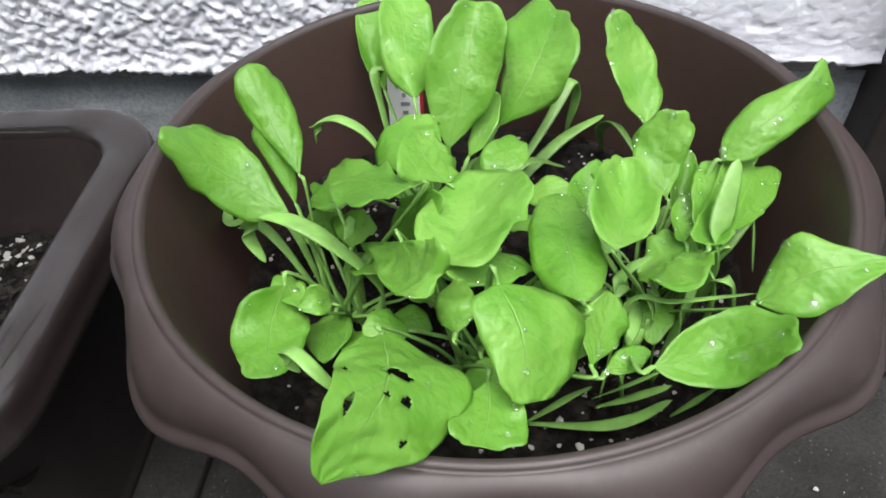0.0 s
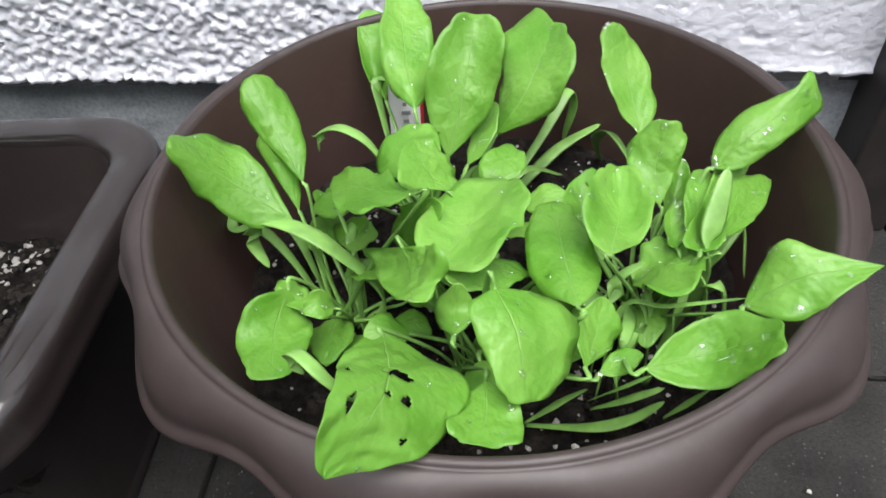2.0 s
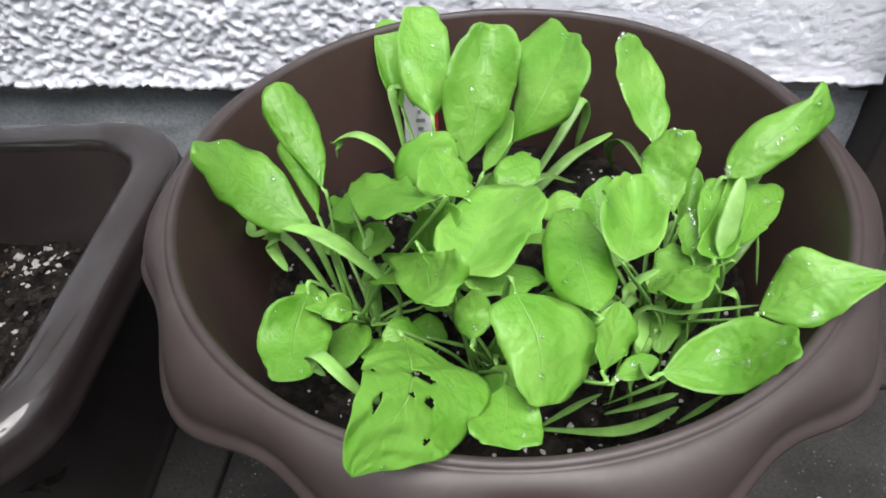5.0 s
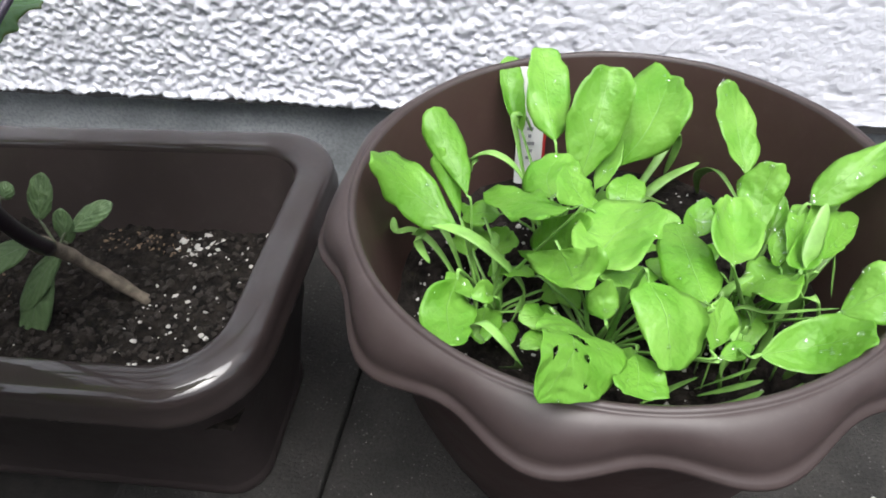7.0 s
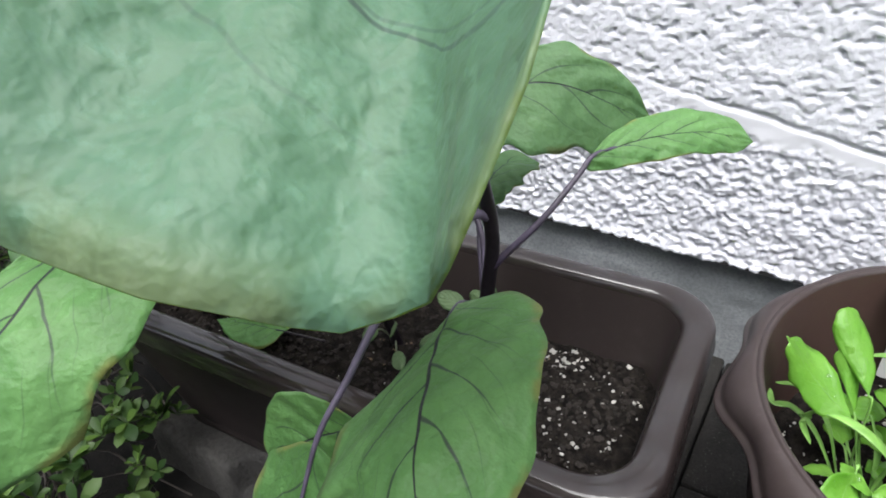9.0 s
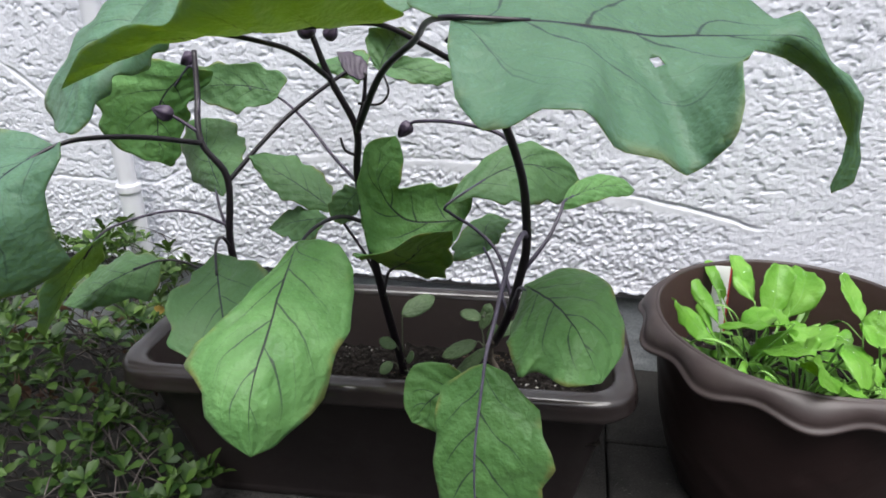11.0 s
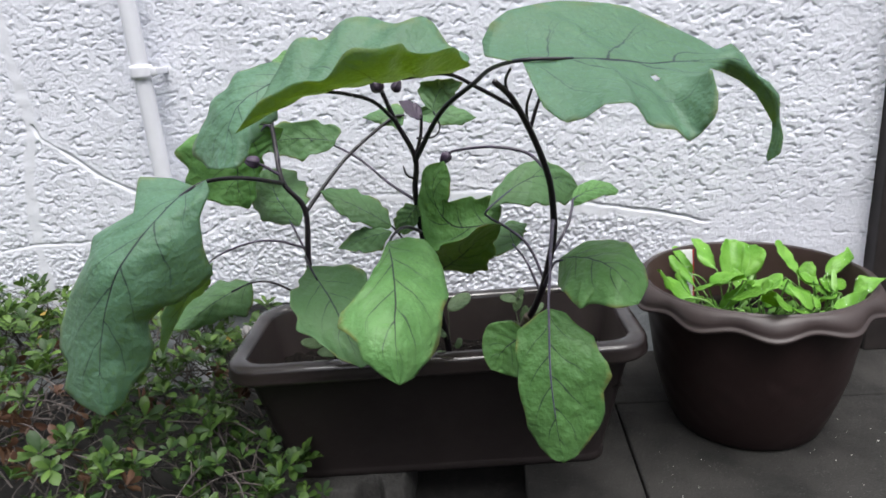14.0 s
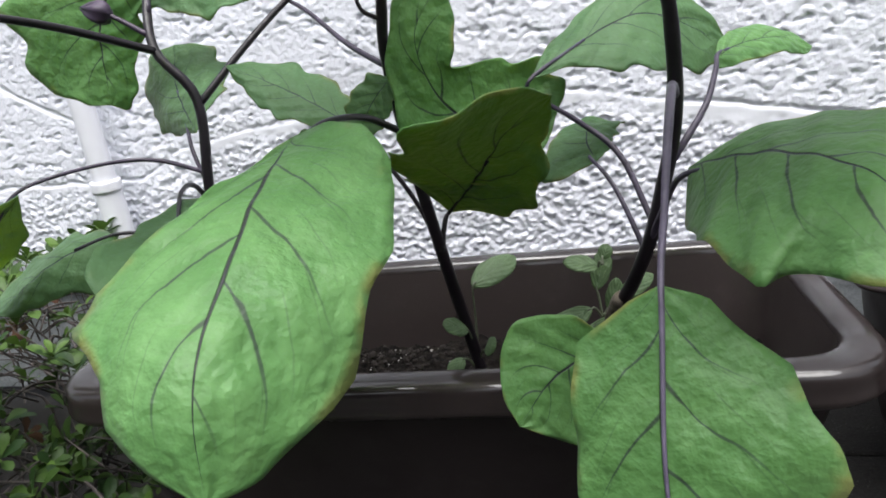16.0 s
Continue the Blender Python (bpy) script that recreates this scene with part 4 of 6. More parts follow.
spleaf(pd, 45, [(0.661, -0.258, 0.262), (0.682, -0.249, 0.281), (0.714, -0.226, 0.292)],
       [(0.663, -0.247, 0.272), (0.676, -0.237, 0.284), (0.699, -0.229, 0.292), (0.708, -0.224, 0.297)], [(0.675, -0.262, 0.266), (0.698, -0.249, 0.276), (0.716, -0.231, 0.279)])
spleaf(pd, 46, [(0.648, -0.310, 0.252), (0.661, -0.280, 0.249), (0.675, -0.245, 0.255)],
       [(0.639, -0.308, 0.258), (0.653, -0.280, 0.257), (0.668, -0.246, 0.261)], [(0.657, -0.310, 0.257), (0.670, -0.280, 0.254), (0.682, -0.248, 0.256)], wave=0.02)
spleaf(pd, 47, [(0.649, -0.300, 0.246), (0.651, -0.280, 0.253), (0.661, -0.250, 0.255)],
       [(0.644, -0.295, 0.251), (0.645, -0.275, 0.257), (0.652, -0.255, 0.255)], [(0.655, -0.290, 0.251), (0.665, -0.265, 0.254)])
spleaf(pd, 48, [(0.661, -0.300, 0.252), (0.678, -0.275, 0.249), (0.697, -0.250, 0.248)],
       [(0.667, -0.270, 0.257), (0.679, -0.255, 0.256)], [(0.673, -0.290, 0.248), (0.689, -0.270, 0.245)])
spleaf(pd, 49, [(0.652, -0.310, 0.248), (0.635, -0.310, 0.242), (0.619, -0.310, 0.227)],
       [(0.649, -0.295, 0.244), (0.635, -0.288, 0.239), (0.623, -0.295, 0.236)], [(0.644, -0.333, 0.257), (0.630, -0.342, 0.257), (0.620, -0.330, 0.247)], wave=0.08)
spleaf(pd, 50, [(0.612, -0.385, 0.259), (0.641, -0.375, 0.258), (0.661, -0.383, 0.283)],
       [(0.626, -0.370, 0.265), (0.648, -0.362, 0.271), (0.660, -0.373, 0.279)], [(0.621, -0.390, 0.257), (0.642, -0.393, 0.259), (0.656, -0.392, 0.280)], wave=0.03)
spleaf(pd, 51, [(0.656, -0.355, 0.265), (0.676, -0.354, 0.284), (0.705, -0.352, 0.290)],
       [(0.663, -0.342, 0.277), (0.670, -0.340, 0.292), (0.686, -0.346, 0.290)], [(0.665, -0.366, 0.271), (0.676, -0.368, 0.275), (0.691, -0.362, 0.288)], wave=0.04)
spleaf(pd, 52, [(0.641, -0.265, 0.230), (0.647, -0.250, 0.239), (0.651, -0.235, 0.251)],
       [(0.639, -0.262, 0.241), (0.644, -0.240, 0.251)], [(0.650, -0.262, 0.237), (0.655, -0.245, 0.247)])
spleaf(pd, 53, [(0.640, -0.300, 0.244), (0.639, -0.285, 0.245), (0.646, -0.270, 0.250)],
       [(0.635, -0.300, 0.248), (0.636, -0.280, 0.249)], [(0.647, -0.290, 0.246), (0.649, -0.275, 0.249)])

ribbon(pa, [(0.470, -0.312, 0.168), (0.482, -0.305, 0.205), (0.460, -0.300, 0.235), (0.436, -0.292, 0.246), (0.412, -0.282, 0.240), (0.402, -0.282, 0.225), (0.412, -0.292, 0.212)], 0.0055)
ribbon(pa, [(0.470, -0.345, 0.168), (0.486, -0.392, 0.235), (0.480, -0.398, 0.260), (0.466, -0.390, 0.268), (0.460, -0.388, 0.258), (0.466, -0.390, 0.252)], 0.0030)
ribbon(pb, [(0.485, -0.215, 0.168), (0.464, -0.168, 0.232), (0.459, -0.152, 0.250), (0.467, -0.150, 0.250), (0.474, -0.155, 0.238)], 0.0030)
ribbon(pb, [(0.490, -0.235, 0.190), (0.472, -0.227, 0.246), (0.452, -0.222, 0.262), (0.436, -0.220, 0.257), (0.433, -0.222, 0.244)], 0.0042)
ribbon(pb, [(0.535, -0.205, 0.168), (0.575, -0.150, 0.205), (0.592, -0.122, 0.222), (0.598, -0.115, 0.208), (0.592, -0.114, 0.172)], 0.0034)
ribbon(pb, [(0.545, -0.190, 0.168), (0.585, -0.140, 0.182), (0.620, -0.118, 0.192)], 0.0038)
ribbon(pb, [(0.530, -0.210, 0.168), (0.560, -0.180, 0.195), (0.590, -0.165, 0.180)], 0.0030)
ribbon(pd, [(0.632, -0.230, 0.230), (0.617, -0.195, 0.238), (0.612, -0.155, 0.205), (0.620, -0.134, 0.168)], 0.0030)
ribbon(pd, [(0.640, -0.300, 0.168), (0.652, -0.320, 0.235), (0.660, -0.325, 0.238), (0.662, -0.335, 0.205), (0.655, -0.335, 0.175)], 0.0040)
ribbon(pd, [(0.640, -0.295, 0.168), (0.664, -0.285, 0.220), (0.680, -0.272, 0.235), (0.686, -0.285, 0.205)], 0.0036)
ribbon(pd, [(0.620, -0.300, 0.168), (0.618, -0.330, 0.215), (0.612, -0.345, 0.195), (0.614, -0.350, 0.172)], 0.0036)
ribbon(pd, [(0.628, -0.292, 0.168), (0.600, -0.315, 0.225), (0.592, -0.330, 0.232)], 0.0040)

# flat pale stalks round the foot of the leaning plant
for line, w in (([(0.565, -0.365, 0.172), (0.598, -0.370, 0.182), (0.617, -0.368, 0.188), (0.633, -0.364, 0.200)], 0.0030), ([(0.564, -0.363, 0.170), (0.584, -0.357, 0.185), (0.596, -0.356, 0.196)], 0.0020),
                ([(0.599, -0.357, 0.178), (0.615, -0.358, 0.190), (0.634, -0.356, 0.200)], 0.0024), ([(0.598, -0.352, 0.178), (0.612, -0.355, 0.196), (0.627, -0.356, 0.212)], 0.0022),
                ([(0.629, -0.336, 0.172), (0.629, -0.323, 0.215), (0.625, -0.313, 0.228)], 0.0030), ([(0.630, -0.338, 0.172), (0.637, -0.333, 0.220), (0.643, -0.322, 0.244)], 0.0026),
                ([(0.648, -0.334, 0.172), (0.653, -0.323, 0.230), (0.648, -0.318, 0.246)], 0.0022), ([(0.602, -0.350, 0.176), (0.612, -0.328, 0.228), (0.633, -0.332, 0.236), (0.664, -0.339, 0.252)], 0.0020),
                ([(0.600, -0.335, 0.172), (0.605, -0.323, 0.228), (0.611, -0.318, 0.242), (0.622, -0.314, 0.248)], 0.0026), ([(0.637, -0.359, 0.176), (0.650, -0.356, 0.190), (0.657, -0.355, 0.200)], 0.0020),
                ([(0.613, -0.340, 0.172), (0.620, -0.334, 0.210), (0.624, -0.331, 0.225), (0.618, -0.325, 0.235)], 0.0020)):
    ribbon(pd, line, w)

ribbon(pa, [(0.440, -0.285, 0.172), (0.420, -0.262, 0.212), (0.395, -0.240, 0.219), (0.376, -0.240, 0.216)], 0.0032)
ribbon(pa, [(0.440, -0.290, 0.172), (0.415, -0.272, 0.205), (0.394, -0.258, 0.212), (0.379, -0.258, 0.210), (0.374, -0.246, 0.213)], 0.0036)
ribbon(pd, [(0.648, -0.300, 0.172), (0.653, -0.306, 0.225), (0.653, -0.304, 0.252), (0.657, -0.292, 0.268), (0.661, -0.280, 0.281)], 0.0050)


def undergrowth(plant, count, spread, seed, low=0.186, high=0.226):
    """Small young leaves and straps low down round a plant's foot."""
    rnd = random.Random(seed)
    home = HOME[plant.name]
    for k in range(count):
        a = k * 2.399 + rnd.uniform(-0.4, 0.4)
        d = spread * rnd.uniform(0.25, 0.85)
        x, y = home.x + d * math.cos(a), home.y + d * math.sin(a)
        ln = rnd.uniform(0.022, 0.036)
        if math.hypot(x + ln * math.cos(a) - 0.538, y + ln * math.sin(a) + 0.260) > 0.135:
            continue
        z = rnd.uniform(low, high)
        out = Vector((math.cos(a), math.sin(a), rnd.uniform(-0.25, 0.6)))
        side = Vector((-math.sin(a), math.cos(a), rnd.uniform(-0.35, 0.35)))
        b = Vector((x, y, z))
        if k % 4 == 3:
            foot = Vector((home.x + rnd.uniform(-0.012, 0.012), home.y + rnd.uniform(-0.012, 0.012), SOIL_B))
            ribbon(plant, [foot, foot.lerp(b, 0.6) + Vector((0, 0, 0.012)), b, b + out * ln * 0.6 - Vector((0, 0, 0.010))], rnd.uniform(0.0026, 0.0036))
            continue
        w = ln * rnd.uniform(0.30, 0.40)
        at = lambda s, q, h: tuple(b + out * (ln * s) + side * q + Vector((0, 0, h)))
        spleaf(plant, 6 + seed + k, [at(0, 0, 0), at(0.5, 0, 0.003), at(1, 0, -0.002)], [at(0.25, w * 0.9, 0.003), at(0.65, w, 0.002)],
               [at(0.25, -w * 0.9, 0.003), at(0.65, -w, 0.002)], 0.06, 12, 8)


undergrowth(pa, 12, 0.060, 1000, 0.182, 0.214)
undergrowth(pb, 14, 0.065, 2000, 0.184, 0.222)
undergrowth(pc, 16, 0.070, 3000, 0.184, 0.235)
undergrowth(pd, 16, 0.065, 4000, 0.184, 0.228)


def water_drops():
    bm = bmesh.new()
    rnd = random.Random(5)
    for place, normal in DEW:
        r = rnd.uniform(0.0010, 0.0030) * rnd.uniform(0.6, 1.0)
        if normal.z < 0:
            normal = -normal
        made = bmesh.ops.create_icosphere(bm, subdivisions=2, radius=r)["verts"]
        turn = normal.to_track_quat("Z", "Y").to_matrix()
        for v in made:
            p = Vector((v.co.x * rnd.uniform(0.98, 1.02), v.co.y, v.co.z * 0.36))
            v.co = place + normal * 0.0006 + turn @ p
    k = Nodes("water")
    shine = k.n("ShaderNodeBsdfGlossy")
    shine.inputs["Roughness"].default_value = 0.04
    clear = k.n("ShaderNodeBsdfTransparent")
    both = k.n("ShaderNodeMixShader")
    both.inputs[0].default_value = 0.10
    k.t.links.new(clear.outputs[0], both.inputs[1])
    k.t.links.new(shine.outputs[0], both.inputs[2])
    k.t.links.new(both.outputs[0], k.out.inputs["Surface"])
    single("water_drops", bm, k.mat, "clear rain drops resting on the leaves", "water", kind="stuff")


water_drops()


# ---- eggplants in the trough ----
# leaves below the big ones, whose paint has shade mixed in
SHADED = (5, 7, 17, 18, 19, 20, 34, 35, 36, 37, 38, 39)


def eleaf(plant, spine, left, right, seed, label="", **k):
    k = {"nu": 56, "nv": 24, "scallop": 0.11, "quilt": 0.028, **k}
    paint = M_EGG_SHADED if seed in SHADED else M_EGG_SKY if k.pop("sky_tint", False) else M_EGG
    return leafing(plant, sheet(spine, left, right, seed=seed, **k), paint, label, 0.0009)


def bud(plant, at, size, tilt):
    """A drooping flower bud: ribbed calyx with its pointed lobes."""
    bm = bmesh.new()
    n = 20
    rings = []
    at, axis = vec(at), vec(tilt).normalized()
    x = axis.orthogonal().normalized()
    y = axis.cross(x)
    for i, (d, r) in enumerate(((0.0, 0.15), (0.12, 0.42), (0.35, 0.55), (0.6, 0.5), (0.85, 0.34), (1.05, 0.16), (1.2, 0.03))):
        ring = []
        for k in range(n):
            a = 2 * math.pi * k / n
            rr = size * r * (1 + 0.14 * math.cos(5 * a))
            ring.append(bm.verts.new(at + axis * (size * d * (1.2 + 0.12 * math.cos(5 * a) * (i > 3))) + x * rr * math.cos(a) + y * rr * math.sin(a)))
        rings.append(ring)
    loft(bm, rings)
    bm.faces.new(rings[0][::-1])
    bm.faces.new(rings[-1])
    bmesh.ops.recalc_face_normals(bm, faces=bm.faces)
    part("flower_bud", bm, M_BUD, plant, "closed purple flower bud")


def eggplant(at, label):
    return thing("eggplant_plant", (at[0], at[1], 0.150), label, "eggplant", "eggplants in the trough")


def small_leaf(plant, b, t, width, seed, up=(0, 0, 1), foot=None):
    """A young oval leaf near the stem's foot, with its short stalk."""
    b, t = vec(b), vec(t)
    s = (t - b).cross(vec(up)).normalized() * width
    m = b.lerp(t, 0.5) + vec(up) * width * 0.15
    leafing(plant, blade(b, t, m - s, m + s, seed=seed, cup=0.12, nu=12, nv=8, lobes=0.05), M_SPROUT, "pale grey-green young leaf")
    if foot:
        stem(plant, [foot, vec(foot).lerp(b, 0.6) + Vector((0, 0, 0.004)), b, b.lerp(t, 0.15)], 0.0012, 0.0008, M_SPROUT_STEM, "stalk", 6)


M_SPROUT = leaf_paint("young_leaf", (0.16, 0.25, 0.12), (0.10, 0.17, 0.075), (0.20, 0.28, 0.15), 0.05, 4.0, 0.5, 60, 0.55, (0.20, 0.36, 0.06), 0.2, 0.4, 0.25, 0.2, 0.4)
M_SPROUT_STEM = plain("young_stalk", (0.15, 0.18, 0.11), 0.6, 0.3, 60, 0.1)

# plant with the long arching stem at the bowl's end
er = eggplant((0.169, -0.303), "tall eggplant plant with purple-black stem and broad drooping leaves")
stem(er, [(0.170, -0.303, 0.145), (0.146, -0.310, 0.186), (0.140, -0.325, 0.222), (0.150, -0.350, 0.256)], 0.0062, 0.0058, M_BARK, "stem_foot", 12, 1.0, "pale woody foot of the stem", 0.5)
stem(er, [(0.148, -0.342, 0.244), (0.160, -0.362, 0.275), (0.173, -0.382, 0.318), (0.182, -0.390, 0.359), (0.190, -0.397, 0.405), (0.189, -0.408, 0.456), (0.183, -0.415, 0.500), (0.164, -0.422, 0.556), (0.137, -0.440, 0.612), (0.112, -0.448, 0.640)], 0.0058, 0.0042, M_EGG_STEM, "main_stem", 12, 1.0, "", 0.08)
stem(er, [(0.147, -0.412, 0.594), (0.123, -0.430, 0.611), (0.090, -0.450, 0.633), (0.052, -0.480, 0.655), (0.0, -0.525, 0.656)], 0.0034, 0.0022, M_EGG_STEM, "petiole")
stem(er, [(0.160, -0.398, 0.562), (0.171, -0.400, 0.596), (0.184, -0.400, 0.625)], 0.0030, 0.0024, M_EGG_STEM, "shoot")
stem(er, [(0.158, -0.400, 0.568), (0.156, -0.420, 0.599), (0.162, -0.445, 0.625)], 0.0024, 0.0018, M_EGG_STEM, "shoot")
stem(er, [(0.130, -0.435, 0.620), (0.128, -0.450, 0.640), (0.135, -0.460, 0.655)], 0.0026, 0.0018, M_EGG_STEM, "shoot")
stem(er, [(0.184, -0.414, 0.496), (0.178, -0.395, 0.508), (0.155, -0.355, 0.525), (0.104, -0.345, 0.535), (0.050, -0.312, 0.528), (0.034, -0.304, 0.522)], 0.0028, 0.0020, M_EGG_PET, "flower_stalk")
bud(er, (0.036, -0.304, 0.524), 0.016, (-0.5, 0.0, -0.6))
stem(er, [(0.187, -0.394, 0.376), (0.196, -0.390, 0.388), (0.214, -0.368, 0.410), (0.225, -0.338, 0.430), (0.230, -0.318, 0.439), (0.250, -0.295, 0.440)], 0.0030, 0.0014, M_EGG_PET, "petiole")
stem(er, [(0.176, -0.384, 0.326), (0.154, -0.352, 0.375), (0.124, -0.340, 0.402), (0.095, -0.350, 0.425), (0.092, -0.360, 0.440), (0.132, -0.320, 0.461)], 0.0026, 0.0014, M_EGG_PET, "petiole")
stem(er, [(0.170, -0.376, 0.302), (0.149, -0.345, 0.348), (0.130, -0.315, 0.368)], 0.0024, 0.0016, M_EGG_PET, "petiole")
stem(er, [(0.190, -0.403, 0.424), (0.187, -0.418, 0.432), (0.182, -0.460, 0.430), (0.176, -0.502, 0.412), (0.171, -0.534, 0.384), (0.167, -0.557, 0.364), (0.1655, -0.5735, 0.340), (0.163, -0.604, 0.283), (0.1665, -0.6205, 0.230)], 0.0036, 0.0007, M_EGG_RIB, "petiole", label="pale purple leaf stalk and midrib")
stem(er, [(0.172, -0.380, 0.312), (0.180, -0.405, 0.345), (0.188, -0.440, 0.377), (0.204, -0.485, 0.394)], 0.0028, 0.0016, M_EGG_PET, "petiole")
eleaf(er, [(0.059, -0.480, 0.656), (-0.008, -0.530, 0.656), (-0.100, -0.560, 0.649), (-0.159, -0.580, 0.628), (-0.194, -0.596, 0.612)],
      [(0.083, -0.510, 0.670), (0.031, -0.600, 0.695), (0.003, -0.628, 0.696), (-0.074, -0.610, 0.675), (-0.139, -0.610, 0.656)],
      [(0.082, -0.450, 0.677), (0.017, -0.440, 0.717), (-0.074, -0.440, 0.735), (-0.115, -0.460, 0.716), (-0.162, -0.500, 0.676)], 1, "large dark green leaf folded upward along its midrib", sky_tint=True, nu=80, wave=0.09, quilt=0.05)
eleaf(er, [(0.166, -0.562, 0.357), (0.1652, -0.573, 0.338), (0.1625, -0.603, 0.282), (0.167, -0.620, 0.222), (0.1745, -0.625, 0.168)],
      [(0.067, 0.152, -0.561, 0.349), (0.217, 0.124, -0.563, 0.327), (0.367, 0.121, -0.585, 0.296), (0.517, 0.122, -0.597, 0.262), (0.65, 0.128, -0.604, 0.231), (0.75, 0.132, -0.607, 0.208), (0.867, 0.145, -0.615, 0.185), (0.95, 0.160, -0.621, 0.171)],
      [(0.067, 0.187, -0.565, 0.351), (0.183, 0.204, -0.575, 0.335), (0.25, 0.220, -0.584, 0.325), (0.333, 0.224, -0.597, 0.310), (0.40, 0.236, -0.607, 0.299), (0.467, 0.237, -0.614, 0.283), (0.55, 0.227, -0.615, 0.262), (0.667, 0.230, -0.615, 0.234), (0.75, 0.219, -0.618, 0.213), (0.833, 0.207, -0.621, 0.194), (0.933, 0.192, -0.624, 0.176)], 2, "drooping lobed leaf with a pale purple midrib", scallop=0.02)
eleaf(er, [(0.141, -0.500, 0.294), (0.108, -0.525, 0.285), (0.086, -0.540, 0.260)],
      [(0.118, -0.510, 0.317), (0.084, -0.520, 0.316), (0.077, -0.535, 0.283)], [(0.139, -0.520, 0.260), (0.122, -0.535, 0.245)], 3, "small light green leaf", scallop=0.02)
eleaf(er, [(0.193, -0.448, 0.385), (0.205, -0.485, 0.398), (0.226, -0.530, 0.410), (0.250, -0.580, 0.408), (0.272, -0.602, 0.374)],
      [(0.188, -0.478, 0.362), (0.184, -0.520, 0.370), (0.190, -0.565, 0.374), (0.201, -0.600, 0.372), (0.215, -0.592, 0.375), (0.240, -0.612, 0.374)],
      [(0.224, -0.442, 0.400), (0.251, -0.457, 0.414), (0.274, -0.495, 0.418), (0.284, -0.525, 0.415), (0.291, -0.565, 0.390)], 4, "broad leaf arching over the trough rim", scallop=0.03)
eleaf(er, [(0.092, -0.360, 0.440), (0.132, -0.320, 0.461), (0.184, -0.290, 0.473), (0.252, -0.250, 0.435)],
      [(0.110, -0.310, 0.465), (0.158, -0.280, 0.495), (0.214, -0.260, 0.483)], [(0.126, -0.340, 0.443), (0.170, -0.335, 0.436), (0.225, -0.280, 0.424)], 5)
eleaf(er, [(0.226, -0.326, 0.437), (0.252, -0.292, 0.442), (0.286, -0.258, 0.440), (0.317, -0.232, 0.427)], [(0.236, -0.292, 0.448), (0.262, -0.256, 0.452), (0.298, -0.230, 0.442)], [(0.230, -0.325, 0.428), (0.258, -0.302, 0.430), (0.288, -0.270, 0.429), (0.308, -0.246, 0.423)], 6, scallop=0.05)
eleaf(er, [(0.136, -0.318, 0.364), (0.128, -0.295, 0.376), (0.132, -0.268, 0.385), (0.150, -0.247, 0.383)], [(0.105, -0.325, 0.352), (0.088, -0.318, 0.354), (0.098, -0.280, 0.376), (0.125, -0.252, 0.390)], [(0.148, -0.300, 0.372), (0.155, -0.275, 0.382), (0.160, -0.257, 0.384)], 7)
for b, t, w, s, f in (((0.136, -0.325, 0.224), (0.087, -0.345, 0.170), 0.0095, 1, (0.133, -0.322, 0.223)),
                      ((0.121, -0.330, 0.208), (0.081, -0.355, 0.136), 0.0130, 2, (0.133, -0.322, 0.223)),
                      ((0.140, -0.318, 0.226), (0.147, -0.315, 0.258), 0.0075, 3, (0.133, -0.322, 0.223)),
                      ((0.147, -0.316, 0.238), (0.178, -0.300, 0.254), 0.0085, 4, (0.133, -0.322, 0.223)),
                      ((0.124, -0.335, 0.238), (0.081, -0.350, 0.220), 0.0105, 5, (0.133, -0.322, 0.223)),
                      ((0.132, -0.345, 0.281), (0.104, -0.345, 0.287), 0.0090, 6, (0.136, -0.348, 0.284)),
                      ((0.136, -0.340, 0.286), (0.141, -0.335, 0.297), 0.0060, 7, (0.136, -0.348, 0.284)),
                      ((0.129, -0.320, 0.250), (0.138, -0.305, 0.282), 0.0090, 8, (0.133, -0.322, 0.223))):
    small_leaf(er, b, t, w, s, (0.3, -0.5, 0.8), f)

# middle plant
em = eggplant((0.010, -0.305), "eggplant plant with forked purple-black stem beside the wall")
stem(em, [(0.014, -0.300, 0.145), (0.008, -0.310, 0.20), (-0.002, -0.335, 0.30), (-0.013, -0.350, 0.399), (-0.017, -0.360, 0.475), (-0.011, -0.370, 0.530), (-0.034, -0.380, 0.588), (-0.051, -0.380, 0.635)], 0.0062, 0.0034, M_EGG_STEM, "main_stem", 12, 1.0, "", 0.08)
stem(em, [(-0.012, -0.368, 0.525), (0.036, -0.420, 0.600), (0.086, -0.471, 0.640), (0.110, -0.530, 0.660), (0.144, -0.600, 0.670), (0.20, -0.590, 0.667)], 0.0042, 0.0018, M_EGG_STEM, "side_stem", 10)
stem(em, [(-0.034, -0.380, 0.588), (-0.057, -0.420, 0.622), (-0.090, -0.450, 0.638), (-0.126, -0.460, 0.646), (-0.16, -0.470, 0.665)], 0.0032, 0.0020, M_EGG_STEM, "petiole")
stem(em, [(-0.010, -0.370, 0.533), (0.000, -0.370, 0.563), (0.004, -0.370, 0.594)], 0.0030, 0.0022, M_EGG_STEM, "shoot")
stem(em, [(-0.006, -0.372, 0.560), (0.020, -0.376, 0.561), (0.030, -0.372, 0.575), (0.022, -0.370, 0.598)], 0.0016, 0.0012, M_EGG_STEM, "shoot")
stem(em, [(-0.017, -0.360, 0.462), (-0.062, -0.320, 0.483), (-0.111, -0.280, 0.516), (-0.163, -0.240, 0.538), (-0.200, -0.250, 0.552)], 0.0026, 0.0014, M_EGG_PET, "petiole")
